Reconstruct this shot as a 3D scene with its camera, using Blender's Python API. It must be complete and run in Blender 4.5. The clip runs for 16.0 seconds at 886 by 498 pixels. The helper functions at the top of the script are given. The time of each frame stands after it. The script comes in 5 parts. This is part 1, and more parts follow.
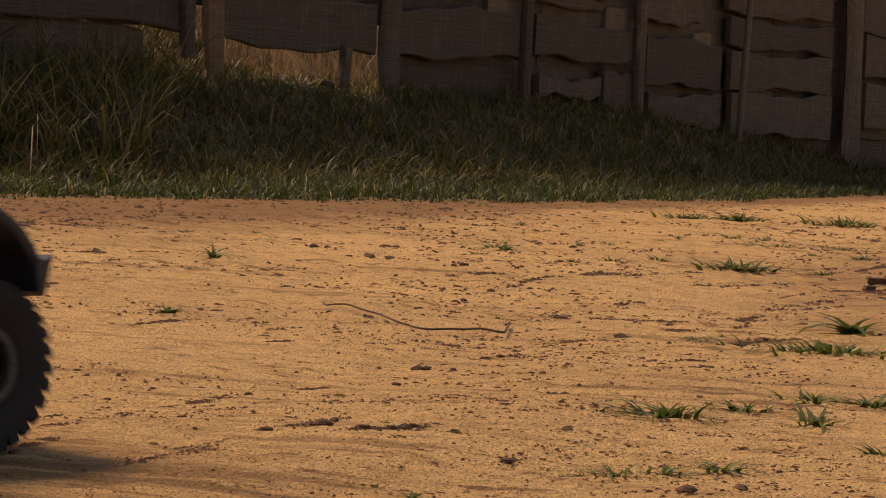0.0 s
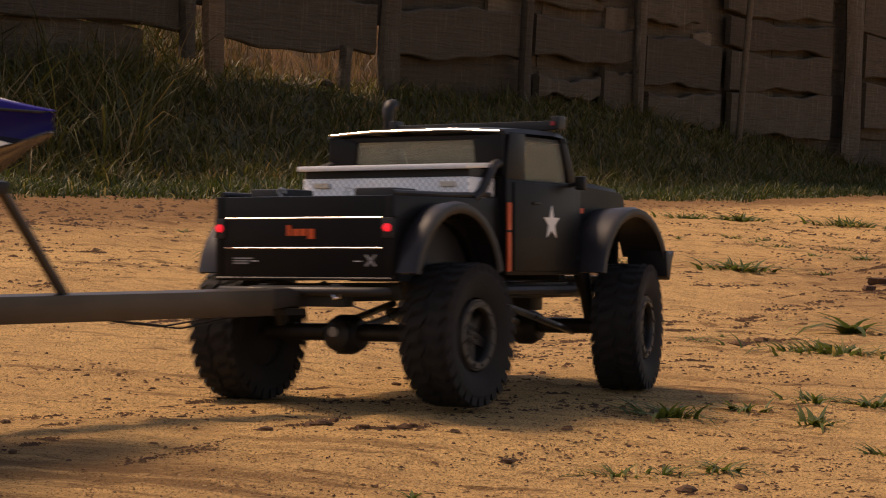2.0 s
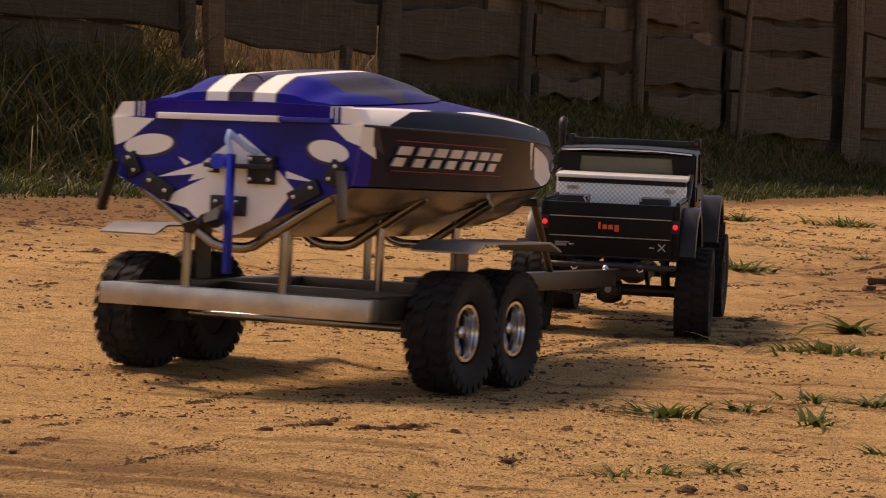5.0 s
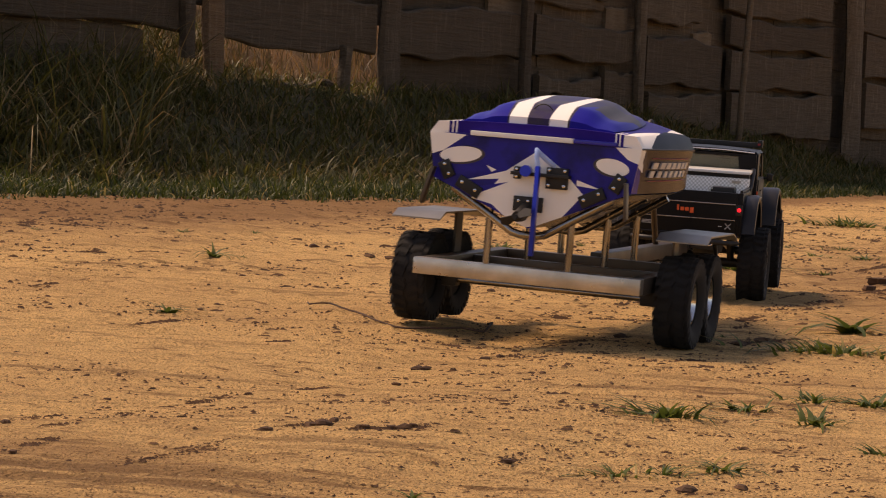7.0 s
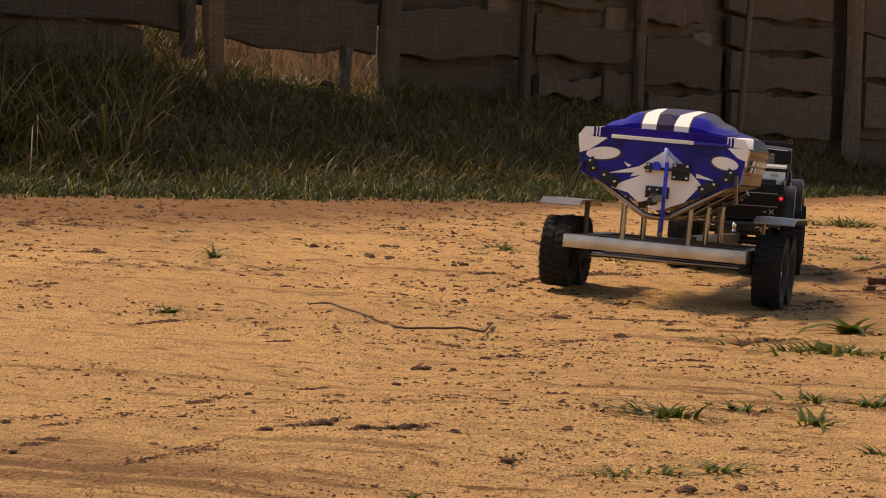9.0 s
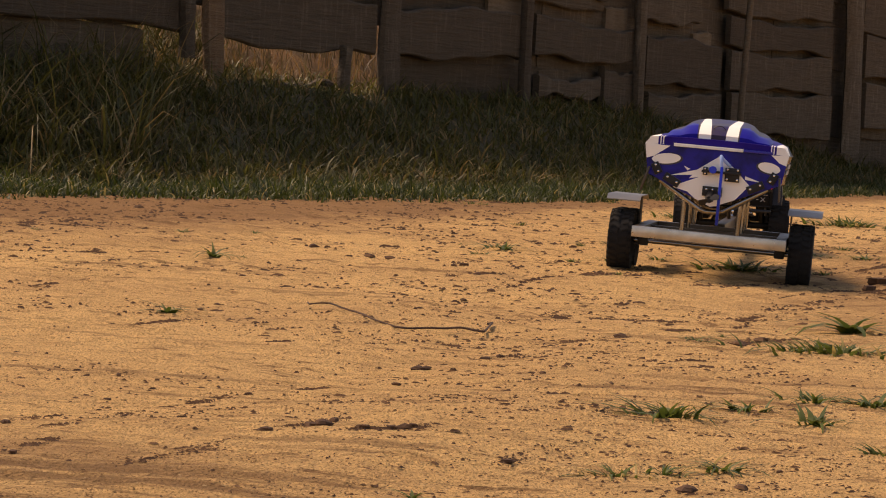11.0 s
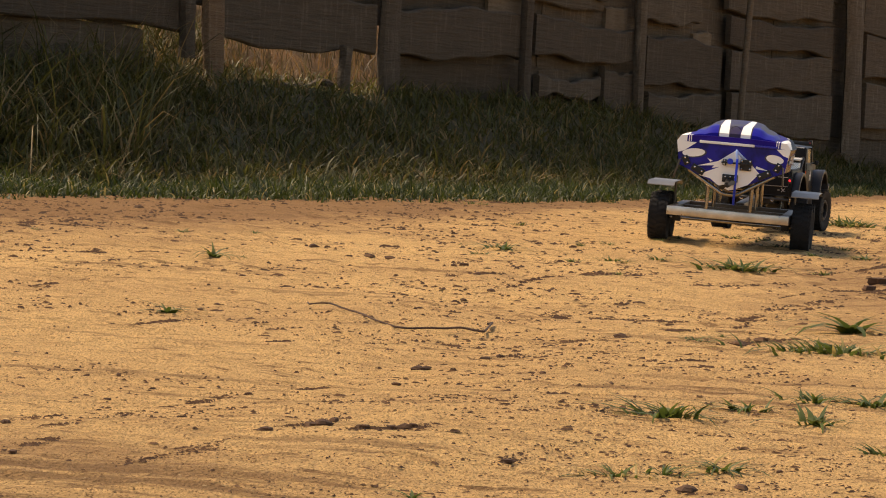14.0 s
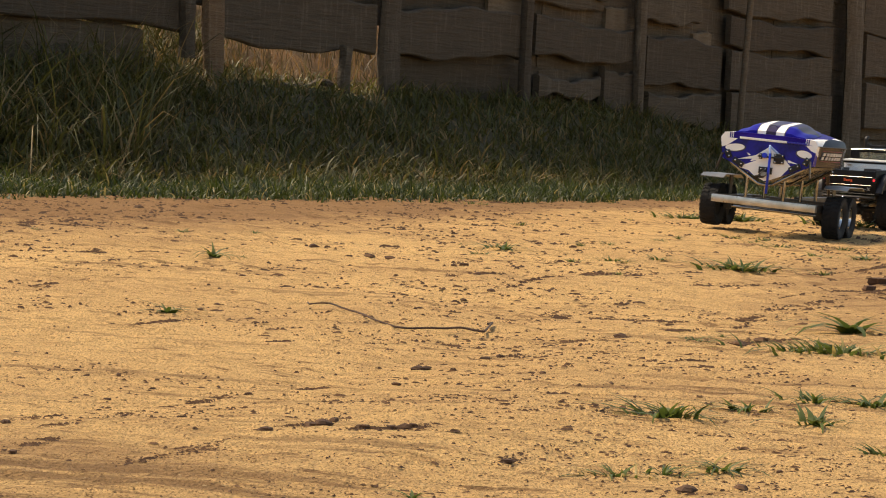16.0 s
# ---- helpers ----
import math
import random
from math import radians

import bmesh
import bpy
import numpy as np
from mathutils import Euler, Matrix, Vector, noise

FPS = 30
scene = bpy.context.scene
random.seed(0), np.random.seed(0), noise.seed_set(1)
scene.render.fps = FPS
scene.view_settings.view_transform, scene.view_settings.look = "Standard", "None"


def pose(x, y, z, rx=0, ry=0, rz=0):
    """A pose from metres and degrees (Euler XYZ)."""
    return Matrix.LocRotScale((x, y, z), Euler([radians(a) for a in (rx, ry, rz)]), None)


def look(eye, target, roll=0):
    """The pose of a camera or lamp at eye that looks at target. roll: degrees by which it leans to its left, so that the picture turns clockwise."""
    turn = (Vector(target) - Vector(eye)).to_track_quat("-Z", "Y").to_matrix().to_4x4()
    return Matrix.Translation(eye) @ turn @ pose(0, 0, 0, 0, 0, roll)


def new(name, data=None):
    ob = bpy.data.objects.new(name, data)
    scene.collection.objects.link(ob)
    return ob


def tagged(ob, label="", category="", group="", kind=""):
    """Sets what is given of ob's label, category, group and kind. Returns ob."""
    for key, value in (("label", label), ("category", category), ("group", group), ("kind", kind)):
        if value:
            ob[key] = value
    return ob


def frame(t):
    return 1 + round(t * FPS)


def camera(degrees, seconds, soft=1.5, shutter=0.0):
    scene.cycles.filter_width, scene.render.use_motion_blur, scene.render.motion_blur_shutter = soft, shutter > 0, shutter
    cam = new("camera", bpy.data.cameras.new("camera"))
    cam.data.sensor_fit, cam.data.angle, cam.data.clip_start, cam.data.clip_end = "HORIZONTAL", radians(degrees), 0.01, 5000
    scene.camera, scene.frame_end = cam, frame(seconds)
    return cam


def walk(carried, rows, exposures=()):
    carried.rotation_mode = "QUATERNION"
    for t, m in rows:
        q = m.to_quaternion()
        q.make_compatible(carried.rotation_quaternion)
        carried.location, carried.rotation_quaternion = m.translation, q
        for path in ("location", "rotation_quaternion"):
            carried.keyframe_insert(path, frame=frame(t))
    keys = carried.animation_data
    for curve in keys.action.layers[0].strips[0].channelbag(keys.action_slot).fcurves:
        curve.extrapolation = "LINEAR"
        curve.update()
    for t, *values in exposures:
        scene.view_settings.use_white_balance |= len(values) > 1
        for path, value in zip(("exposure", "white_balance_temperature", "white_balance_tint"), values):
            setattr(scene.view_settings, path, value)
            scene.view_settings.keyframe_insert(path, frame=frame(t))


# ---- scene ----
cam = camera(21.97, 16.0, soft=1.05, shutter=0.5)
EYE = (0.0, 0.0, 0.244)
STAND = look(EYE, (0.0, math.cos(radians(3.226)), 0.244 - math.sin(radians(3.226))), 3.18)
walk(cam, [(0.0, STAND), (16.0, STAND)],
     [(0.0, 0.00, 8900, 30), (4.0, -0.02, 8900, 30), (8.0, 0.14, 8800, 29), (11.5, 0.26, 8700, 26), (14.0, 0.50, 8300, 17), (16.0, 0.66, 7900, 11)])

# ---- daylight ----
SUN_FROM = Vector((-0.50, 0.30, 0.85)).normalized()
sun = new("sun", bpy.data.lights.new("sun", "SUN"))
sun.data.energy, sun.data.angle, sun.data.color = 3.35, radians(13.0), (1.0, 0.9, 0.74)
sun.matrix_world = look(SUN_FROM * 20, (0, 0, 0))
world = bpy.data.worlds.new("sky")
scene.world = world
world.use_nodes = True
wn = world.node_tree.nodes
sky = wn.new("ShaderNodeTexSky")
sky.sky_type, sky.sun_disc = "NISHITA", False
sky.sun_elevation = math.asin(SUN_FROM.z)
sky.sun_rotation = math.atan2(SUN_FROM.x, SUN_FROM.y)
wn["Background"].inputs["Strength"].default_value = 0.145
world.node_tree.links.new(sky.outputs[0], wn["Background"].inputs["Color"])

# ---- the way of the truck and the trailer: seconds, x, y, height, heading, lean, pitch ----
TRUCK_KEYS = [
    (0, -0.473, 1.400, 0.000, 56.0, -4.6, -0.8), (0.5, -0.343, 1.537, 0.004, 54.0, -4.9, -0.6), (1, -0.224, 1.713, 0.007, 51.1, -4.5, 0.4),
    (1.5, -0.096, 1.838, 0.007, 53.5, -4.1, 1.5), (2, 0.010, 1.999, 0.004, 60.0, -4.4, 1.7), (2.5, 0.081, 2.169, 0.000, 68.0, -4.7, 0.8),
    (3, 0.121, 2.333, -0.002, 76.5, -3.8, 0.8), (3.5, 0.139, 2.499, -0.005, 82.5, -2.7, 1.6), (4, 0.167, 2.670, -0.008, 81.7, -1.4, 0.3),
    (4.2, 0.183, 2.737, -0.009, 81.3, -1.0, -0.4), (6.3, 0.341, 3.425, -0.008, 78.4, -0.2, -1.5), (7, 0.410, 3.676, -0.005, 78.1, 0.7, -0.7),
    (8, 0.500, 4.037, -0.010, 78.9, 1.8, -1.3), (9, 0.567, 4.394, -0.002, 80.5, 0.6, -0.9), (11.5, 0.650, 5.246, 0.000, 84.0, 0.2, -0.6),
    (12.5, 0.697, 5.597, 0.000, 82.5, 0.5, -0.6), (13.5, 0.796, 5.943, 0.000, 77.0, 1.0, -0.6), (14, 0.871, 6.111, 0.000, 72.5, 1.1, -0.6),
    (14.5, 0.951, 6.272, 0.000, 68.0, 1.2, -0.6), (15, 1.047, 6.423, 0.000, 62.5, 0.8, -0.5), (15.5, 1.153, 6.567, 0.000, 57.5, 0.4, -0.4),
    (16, 1.283, 6.697, 0.000, 53.0, 0.0, -0.3)]
TRAILER_KEYS = [
    (0, -1.219, 0.794, 0.000, 33.1, 0.0, 0.0), (0.5, -1.093, 0.931, 0.000, 33.6, 0.0, 0.0), (1, -0.980, 1.109, 0.000, 34.1, 0.0, 0.0),
    (1.5, -0.830, 1.207, 0.002, 36.1, 0.0, 0.0), (2, -0.677, 1.323, 0.007, 39.6, -0.3, -0.9), (2.5, -0.543, 1.437, 0.007, 43.9, -0.1, -0.3),
    (3, -0.430, 1.555, 0.006, 47.6, -0.2, -0.2), (3.5, -0.331, 1.672, 0.008, 52.8, -1.1, -0.0), (4, -0.246, 1.803, 0.007, 58.2, -1.7, 0.7),
    (4.2, -0.212, 1.859, 0.006, 59.7, -1.8, 1.0), (6.3, 0.066, 2.487, -0.000, 71.4, 0.1, 1.1), (7, 0.143, 2.737, -0.000, 72.7, 1.5, 0.2),
    (7.5, 0.196, 2.916, -0.003, 73.2, 1.5, 0.3), (8, 0.248, 3.093, -0.008, 73.7, 0.9, 0.1), (8.5, 0.295, 3.271, -0.005, 74.6, 1.0, 0.6),
    (9, 0.343, 3.445, -0.001, 75.4, 1.7, 1.4), (11.5, 0.516, 4.279, -0.010, 81.4, 2.2, -0.1), (12, 0.538, 4.454, -0.010, 82.0, 1.9, -0.5),
    (12.5, 0.563, 4.630, -0.007, 82.0, 2.0, -0.5), (13, 0.584, 4.807, -0.002, 81.2, 1.7, -0.5), (13.5, 0.613, 4.984, -0.001, 80.0, 1.6, -0.8),
    (14, 0.649, 5.161, 0.000, 78.4, 1.9, -0.8), (14.5, 0.691, 5.334, 0.001, 76.8, 2.2, -0.7), (15, 0.731, 5.504, 0.001, 74.1, 2.2, -0.6),
    (15.5, 0.780, 5.671, 0.003, 70.9, 2.4, -0.2), (16, 0.850, 5.830, 0.008, 67.2, 2.8, 0.5)]


def along(keys, t):
    """The smooth state between the keys at t."""
    n = len(keys)
    i = max(0, min(n - 2, sum(1 for k in keys if k[0] <= t) - 1))
    a, b = keys[i], keys[i + 1]
    h = b[0] - a[0]
    u = max(0.0, min(1.0, (t - a[0]) / h))
    out = []
    for j in range(1, 7):
        def slope(k):
            lo, hi = keys[max(k - 1, 0)], keys[min(k + 1, n - 1)]
            return (hi[j] - lo[j]) / (hi[0] - lo[0])
        m0, m1 = slope(i) * h, slope(i + 1) * h
        out.append((2*u**3 - 3*u*u + 1) * a[j] + (u**3 - 2*u*u + u) * m0 + (3*u*u - 2*u**3) * b[j] + (u**3 - u*u) * m1)
    return out


def vehicle_pose(keys, t):
    x, y, z, heading, lean, pitch = along(keys, t)
    return pose(x, y, z, 0, 0, heading) @ pose(0, 0, 0, lean, pitch, 0)

# ---- materials ----
def rgb(c):
    return (*c, 1.0)


class Nodes:
    """A node material in the making."""
    def __init__(self, name, base, rough=0.6, metal=0.0, **more):
        self.m = bpy.data.materials.new(name)
        self.m.use_nodes = True
        self.t = self.m.node_tree
        self.p = self.t.nodes["Principled BSDF"]
        self.set("Base Color", rgb(base)), self.set("Roughness", rough), self.set("Metallic", metal)
        for k, v in more.items():
            self.set(k.replace("_", " "), v)

    def set(self, key, v):
        self.p.inputs[key].default_value = v

    def add(self, kind, **links):
        n = self.t.nodes.new("ShaderNode" + kind)
        for k, v in links.items():
            self.feed(n.inputs[int(k[1:])] if k[0] == "i" and k[1:].isdigit() else n.inputs[k], v)
        return n

    def feed(self, socket, v):
        if hasattr(v, "is_output"):
            self.t.links.new(v, socket)
        else:
            socket.default_value = v

    def math(self, op, a, b=0.0, c=0.0):
        n = self.add("Math", i0=a, i1=b, i2=c)
        n.operation = op
        return n.outputs[0]

    def coords(self, stretch=(1, 1, 1), turn=0.0):
        c = self.add("TexCoord")
        mp = self.add("Mapping", Vector=c.outputs["Object"], Scale=stretch, Rotation=(0, 0, turn))
        return mp.outputs[0]

    def noise(self, scale, detail=4.0, rough=0.55, stretch=(1, 1, 1), turn=0.0):
        return self.add("TexNoise", Vector=self.coords(stretch, turn), Scale=scale, Detail=detail, Roughness=rough).outputs["Fac"]

    def ramp(self, fac, lo, hi):
        return self.add("MapRange", Value=fac, **{"From Min": lo, "From Max": hi}).outputs["Result"]

    def mix(self, fac, a, b):
        n = self.add("Mix")
        n.data_type = "RGBA"
        self.feed(n.inputs[0], fac), self.feed(n.inputs[6], a if hasattr(a, "is_output") else rgb(a)), self.feed(n.inputs[7], b if hasattr(b, "is_output") else rgb(b))
        return n.outputs[2]

    def colour(self, v):
        self.feed(self.p.inputs["Base Color"], v)
        return self

    def bump(self, height, strength, distance):
        b = self.add("Bump", Height=height, Strength=strength, Distance=distance)
        self.feed(self.p.inputs["Normal"], b.outputs[0])
        return self

    def oval(self, u, v, cu, cv, ru, rv, slant=0.0):
        """1 inside an oval in two coordinates."""
        du = self.math("MULTIPLY", self.math("SUBTRACT", u, cu), 1 / ru)
        dv = self.math("SUBTRACT", v, cv)
        dv = self.math("MULTIPLY", self.math("MULTIPLY_ADD", du, -slant * ru, dv), 1 / rv)
        return self.math("LESS_THAN", self.math("ADD", self.math("MULTIPLY", du, du), self.math("MULTIPLY", dv, dv)), 1.0)

    def inside(self, u, v, poly):
        """1 inside a convex outline in two coordinates."""
        if sum(p[0] * q[1] - q[0] * p[1] for p, q in zip(poly, poly[1:] + poly[:1])) < 0:
            poly = poly[::-1]
        best = None
        for (x0, y0), (x1, y1) in zip(poly, poly[1:] + poly[:1]):
            nx, ny = -(y1 - y0), x1 - x0
            d = self.math("MULTIPLY_ADD", u, nx, -(nx * x0 + ny * y0))
            d = self.math("MULTIPLY_ADD", v, ny, d)
            best = d if best is None else self.math("MINIMUM", best, d)
        return self.math("GREATER_THAN", best, 0.0)


def speckled(name, base, other, rough=0.6, metal=0.0, scale=60.0, bump=0.2, dist=0.0006, dust=0.0, **more):
    k = Nodes(name, base, rough, metal, **more)
    c = k.mix(k.ramp(k.noise(scale * 0.15), 0.4, 0.65), base, other)
    if dust:
        g = k.math("MULTIPLY", k.ramp(k.noise(scale * 0.5, 6.0), 0.45, 0.75), dust)
        c = k.mix(g, c, (0.30, 0.20, 0.11))
    k.colour(c)
    k.feed(k.p.inputs["Roughness"], k.math("MULTIPLY_ADD", k.noise(scale * 0.4), 0.25, rough - 0.12))
    if bump:
        k.bump(k.noise(scale * 6), bump, dist)
    return k.m


def sand_material(name, pale, deep, earth):
    """Pale dry sand that passes into darker packed earth where the ground's own "earth" value is high."""
    k = Nodes(name, pale, 0.95, Specular_IOR_Level=0.15)
    big = k.ramp(k.noise(1.3, 3.0), 0.35, 0.7)
    c = k.mix(big, pale, deep)
    spot = k.add("Attribute")
    spot.attribute_name = "earth"
    ragged = k.math("ADD", spot.outputs["Fac"], k.math("MULTIPLY_ADD", k.noise(9, 7.0, 0.7, (0.45, 1.2, 1), 0.25), 1.5, -0.75))
    c = k.mix(k.ramp(ragged, 0.2, 0.85), c, earth)
    c = k.mix(k.math("MULTIPLY", k.ramp(k.noise(38, 6.0, 0.7, (0.4, 1, 1), 0.25), 0.48, 0.72), 0.6), c, (0.36, 0.19, 0.08))
    streak = k.ramp(k.noise(13, 8.0, 0.68, (0.2, 1.5, 1), 0.25), 0.53, 0.60)
    where = k.ramp(k.noise(1.9, 2.0, 0.5, (0.5, 1, 1), 0.25), 0.36, 0.56)
    c = k.mix(k.math("MULTIPLY", k.math("MULTIPLY", streak, where), 0.65), c, (0.15, 0.07, 0.03))
    scuff = k.ramp(k.noise(34, 7.0, 0.78, (0.35, 1.3, 1), 0.2), 0.555, 0.61)
    c = k.mix(k.math("MULTIPLY", k.math("MULTIPLY", scuff, k.ramp(k.noise(3.1, 2.0), 0.42, 0.6)), 0.8), c, (0.16, 0.075, 0.03))
    grit = k.ramp(k.noise(250, 3.0, 0.65), 0.59, 0.66)
    c = k.mix(k.math("MULTIPLY", grit, 0.75), c, (0.15, 0.075, 0.03))
    light = k.ramp(k.noise(160, 3.0, 0.6), 0.64, 0.74)
    c = k.mix(k.math("MULTIPLY", light, 0.5), c, (0.85, 0.62, 0.33))
    fine = k.ramp(k.noise(520, 2.0, 0.6), 0.55, 0.66)
    c = k.mix(k.math("MULTIPLY", fine, 0.85), c, (0.17, 0.085, 0.036))
    k.colour(c)
    h = k.math("ADD", k.noise(60, 8.0, 0.7), k.math("MULTIPLY", k.noise(300, 2.0), 0.35))
    return k.bump(h, 1.0, 0.020).m


def soil_material():
    k = Nodes("soil", (0.09, 0.06, 0.03), 0.95)
    k.colour(k.mix(k.ramp(k.noise(14, 5.0), 0.35, 0.7), (0.058, 0.048, 0.016), (0.11, 0.072, 0.028)))
    return k.bump(k.noise(50, 6.0), 0.6, 0.02).m


def blade_material(name, dark, bright, dry, amount):
    k = Nodes(name, dark, 0.5, Specular_IOR_Level=0.35)
    r = k.add("NewGeometry").outputs["Random Per Island"]
    c = k.mix(r, dark, bright)
    c = k.mix(k.math("GREATER_THAN", k.math("FRACT", k.math("MULTIPLY", r, 37.7)), 1.0 - amount), c, dry)
    k.colour(c)
    tr = k.add("BsdfTranslucent", Color=c)
    mx = k.add("MixShader", i0=0.42, i1=k.p.outputs[0], i2=tr.outputs[0])
    k.t.links.new(mx.outputs[0], k.t.nodes["Material Output"].inputs["Surface"])
    return k.m


def timber_material(name, base, grey):
    k = Nodes(name, base, 0.85, Specular_IOR_Level=0.2)
    info = k.add("ObjectInfo").outputs["Random"]
    grain = k.noise(9, 8.0, 0.7, (0.6, 6, 9))
    c = k.mix(k.ramp(grain, 0.32, 0.7), base, grey)
    drip = k.ramp(k.noise(16, 6.0, 0.7, (3, 1, 0.35)), 0.53, 0.66)
    c = k.mix(k.math("MULTIPLY", drip, 0.22), c, (0.36, 0.30, 0.22))
    c = k.mix(k.math("MULTIPLY", info, 0.5), c, tuple(0.45 * v for v in base))
    k.colour(c)
    return k.bump(grain, 0.8, 0.02).m


SAND, SOIL = sand_material("sand", (0.84, 0.525, 0.215), (0.68, 0.41, 0.17), (0.34, 0.190, 0.084)), soil_material()
HILL = speckled("dry_hillside", (0.17, 0.085, 0.028), (0.08, 0.048, 0.020), 0.95, scale=60, bump=0.6, dist=0.02)
GRASS = blade_material("short_grass", (0.020, 0.032, 0.006), (0.062, 0.080, 0.014), (0.28, 0.22, 0.08), 0.06)
LONG_GRASS = blade_material("long_grass", (0.054, 0.050, 0.013), (0.130, 0.118, 0.028), (0.26, 0.17, 0.065), 0.16)
STRAW = blade_material("straw", (0.10, 0.072, 0.034), (0.23, 0.17, 0.085), (0.30, 0.18, 0.07), 0.2)
TUFT = blade_material("tuft_grass", (0.055, 0.080, 0.015), (0.13, 0.16, 0.032), (0.40, 0.30, 0.10), 0.06)
TIMBER = timber_material("old_timber", (0.075, 0.053, 0.033), (0.135, 0.102, 0.068))
TIMBER_PALE = timber_material("pale_timber", (0.16, 0.11, 0.065), (0.24, 0.185, 0.125))
POST_WOOD = timber_material("post_wood", (0.15, 0.085, 0.045), (0.24, 0.16, 0.09))
BARK = speckled("twig_bark", (0.045, 0.024, 0.014), (0.09, 0.05, 0.03), 0.9)
CLOD = speckled("damp_clod", (0.062, 0.028, 0.011), (0.13, 0.062, 0.025), 0.95, scale=200, bump=0.6, dist=0.002)
RUBBER = speckled("rubber", (0.012, 0.0115, 0.011), (0.018, 0.016, 0.014), 0.85, Specular_IOR_Level=0.3, dust=0.02, scale=80)
BODY = speckled("satin_black_paint", (0.007, 0.0065, 0.0065), (0.010, 0.009, 0.0085), 0.40, scale=30, bump=0.05, dust=0.012, Specular_IOR_Level=0.13)
FLARE = speckled("grey_black_plastic", (0.012, 0.011, 0.012), (0.018, 0.016, 0.017), 0.42, scale=40, bump=0.1, dust=0.02, Specular_IOR_Level=0.3)
CHASSIS = speckled("black_plastic", (0.011, 0.011, 0.011), (0.019, 0.017, 0.016), 0.5, dust=0.04, Specular_IOR_Level=0.35)
CHROME = speckled("bright_metal", (0.75, 0.73, 0.70), (0.62, 0.60, 0.57), 0.18, 1.0, bump=0.0)
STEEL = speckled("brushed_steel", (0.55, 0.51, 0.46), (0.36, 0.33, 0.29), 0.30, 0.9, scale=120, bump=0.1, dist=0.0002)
PLATE = speckled("aluminium_sheet", (0.30, 0.275, 0.24), (0.20, 0.185, 0.16), 0.42, 0.85, scale=60, bump=0.05)
TUBE = speckled("steel_tube", (0.34, 0.31, 0.27), (0.20, 0.18, 0.155), 0.16, 0.95, scale=60, bump=0.05)
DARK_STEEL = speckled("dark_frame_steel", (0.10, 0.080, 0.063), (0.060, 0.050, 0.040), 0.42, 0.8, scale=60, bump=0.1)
RIM_GREY = speckled("grey_rim", (0.038, 0.034, 0.029), (0.052, 0.047, 0.040), 0.5, 0.3)
ORANGE = speckled("orange_trim", (0.75, 0.10, 0.02), (0.65, 0.08, 0.015), 0.45, bump=0)
WHITE = speckled("white_paint", (0.80, 0.77, 0.72), (0.72, 0.69, 0.64), 0.4, bump=0)
GREY_PRINT = speckled("grey_print", (0.35, 0.34, 0.32), (0.25, 0.24, 0.23), 0.5, bump=0)
BLUE_ANOD = speckled("blue_anodised", (0.02, 0.05, 0.55), (0.015, 0.035, 0.4), 0.3, 0.7, bump=0)
PALE_HOSE = speckled("pale_blue_hose", (0.35, 0.50, 0.85), (0.30, 0.44, 0.78), 0.35, bump=0)
RED_PRINT = speckled("red_print", (0.35, 0.015, 0.02), (0.28, 0.012, 0.015), 0.5, bump=0)
SILVER_PRINT = speckled("silver_print", (0.62, 0.60, 0.58), (0.48, 0.46, 0.45), 0.35, 0.3, bump=0)


def lamp_material():
    k = Nodes("tail_lamp_red", (0.5, 0.01, 0.02), 0.25)
    k.set("Emission Color", (1.0, 0.03, 0.05, 1)), k.set("Emission Strength", 0.9)
    return k.m


def glass_material():
    k = Nodes("tinted_glass", (0.62, 0.60, 0.48), 0.06)
    k.set("Transmission Weight", 0.85), k.set("IOR", 1.12)
    return k.m


def tread_plate():
    k = Nodes("tread_plate", (0.72, 0.70, 0.67), 0.42, 0.4)
    n = k.add("TexChecker", Vector=k.coords((1, 1, 1.0)), Scale=330.0)
    k.colour(k.mix(n.outputs["Fac"], (0.90, 0.88, 0.85), (0.62, 0.60, 0.57)))
    return k.bump(n.outputs["Fac"], 0.7, 0.0008).m


LID_METAL = speckled("polished_lid", (0.84, 0.81, 0.76), (0.74, 0.71, 0.66), 0.34, 0.25, bump=0)
LAMP, GLASS, TREAD_PLATE = lamp_material(), glass_material(), tread_plate()


def xyz(k):
    s = k.add("SeparateXYZ", Vector=k.add("TexCoord").outputs["Object"])
    return s.outputs[0], s.outputs[1], s.outputs[2]


def paint(k, start, layers, u, v):
    c = start
    for colour, poly in layers:
        c = k.mix(k.inside(u, v, poly), c, colour)
    return c


INK, BLUE, VIOLET, IVORY, SMOKE = (0.004, 0.004, 0.012), (0.011, 0.010, 0.225), (0.026, 0.014, 0.17), (0.86, 0.82, 0.75), (0.055, 0.046, 0.05)


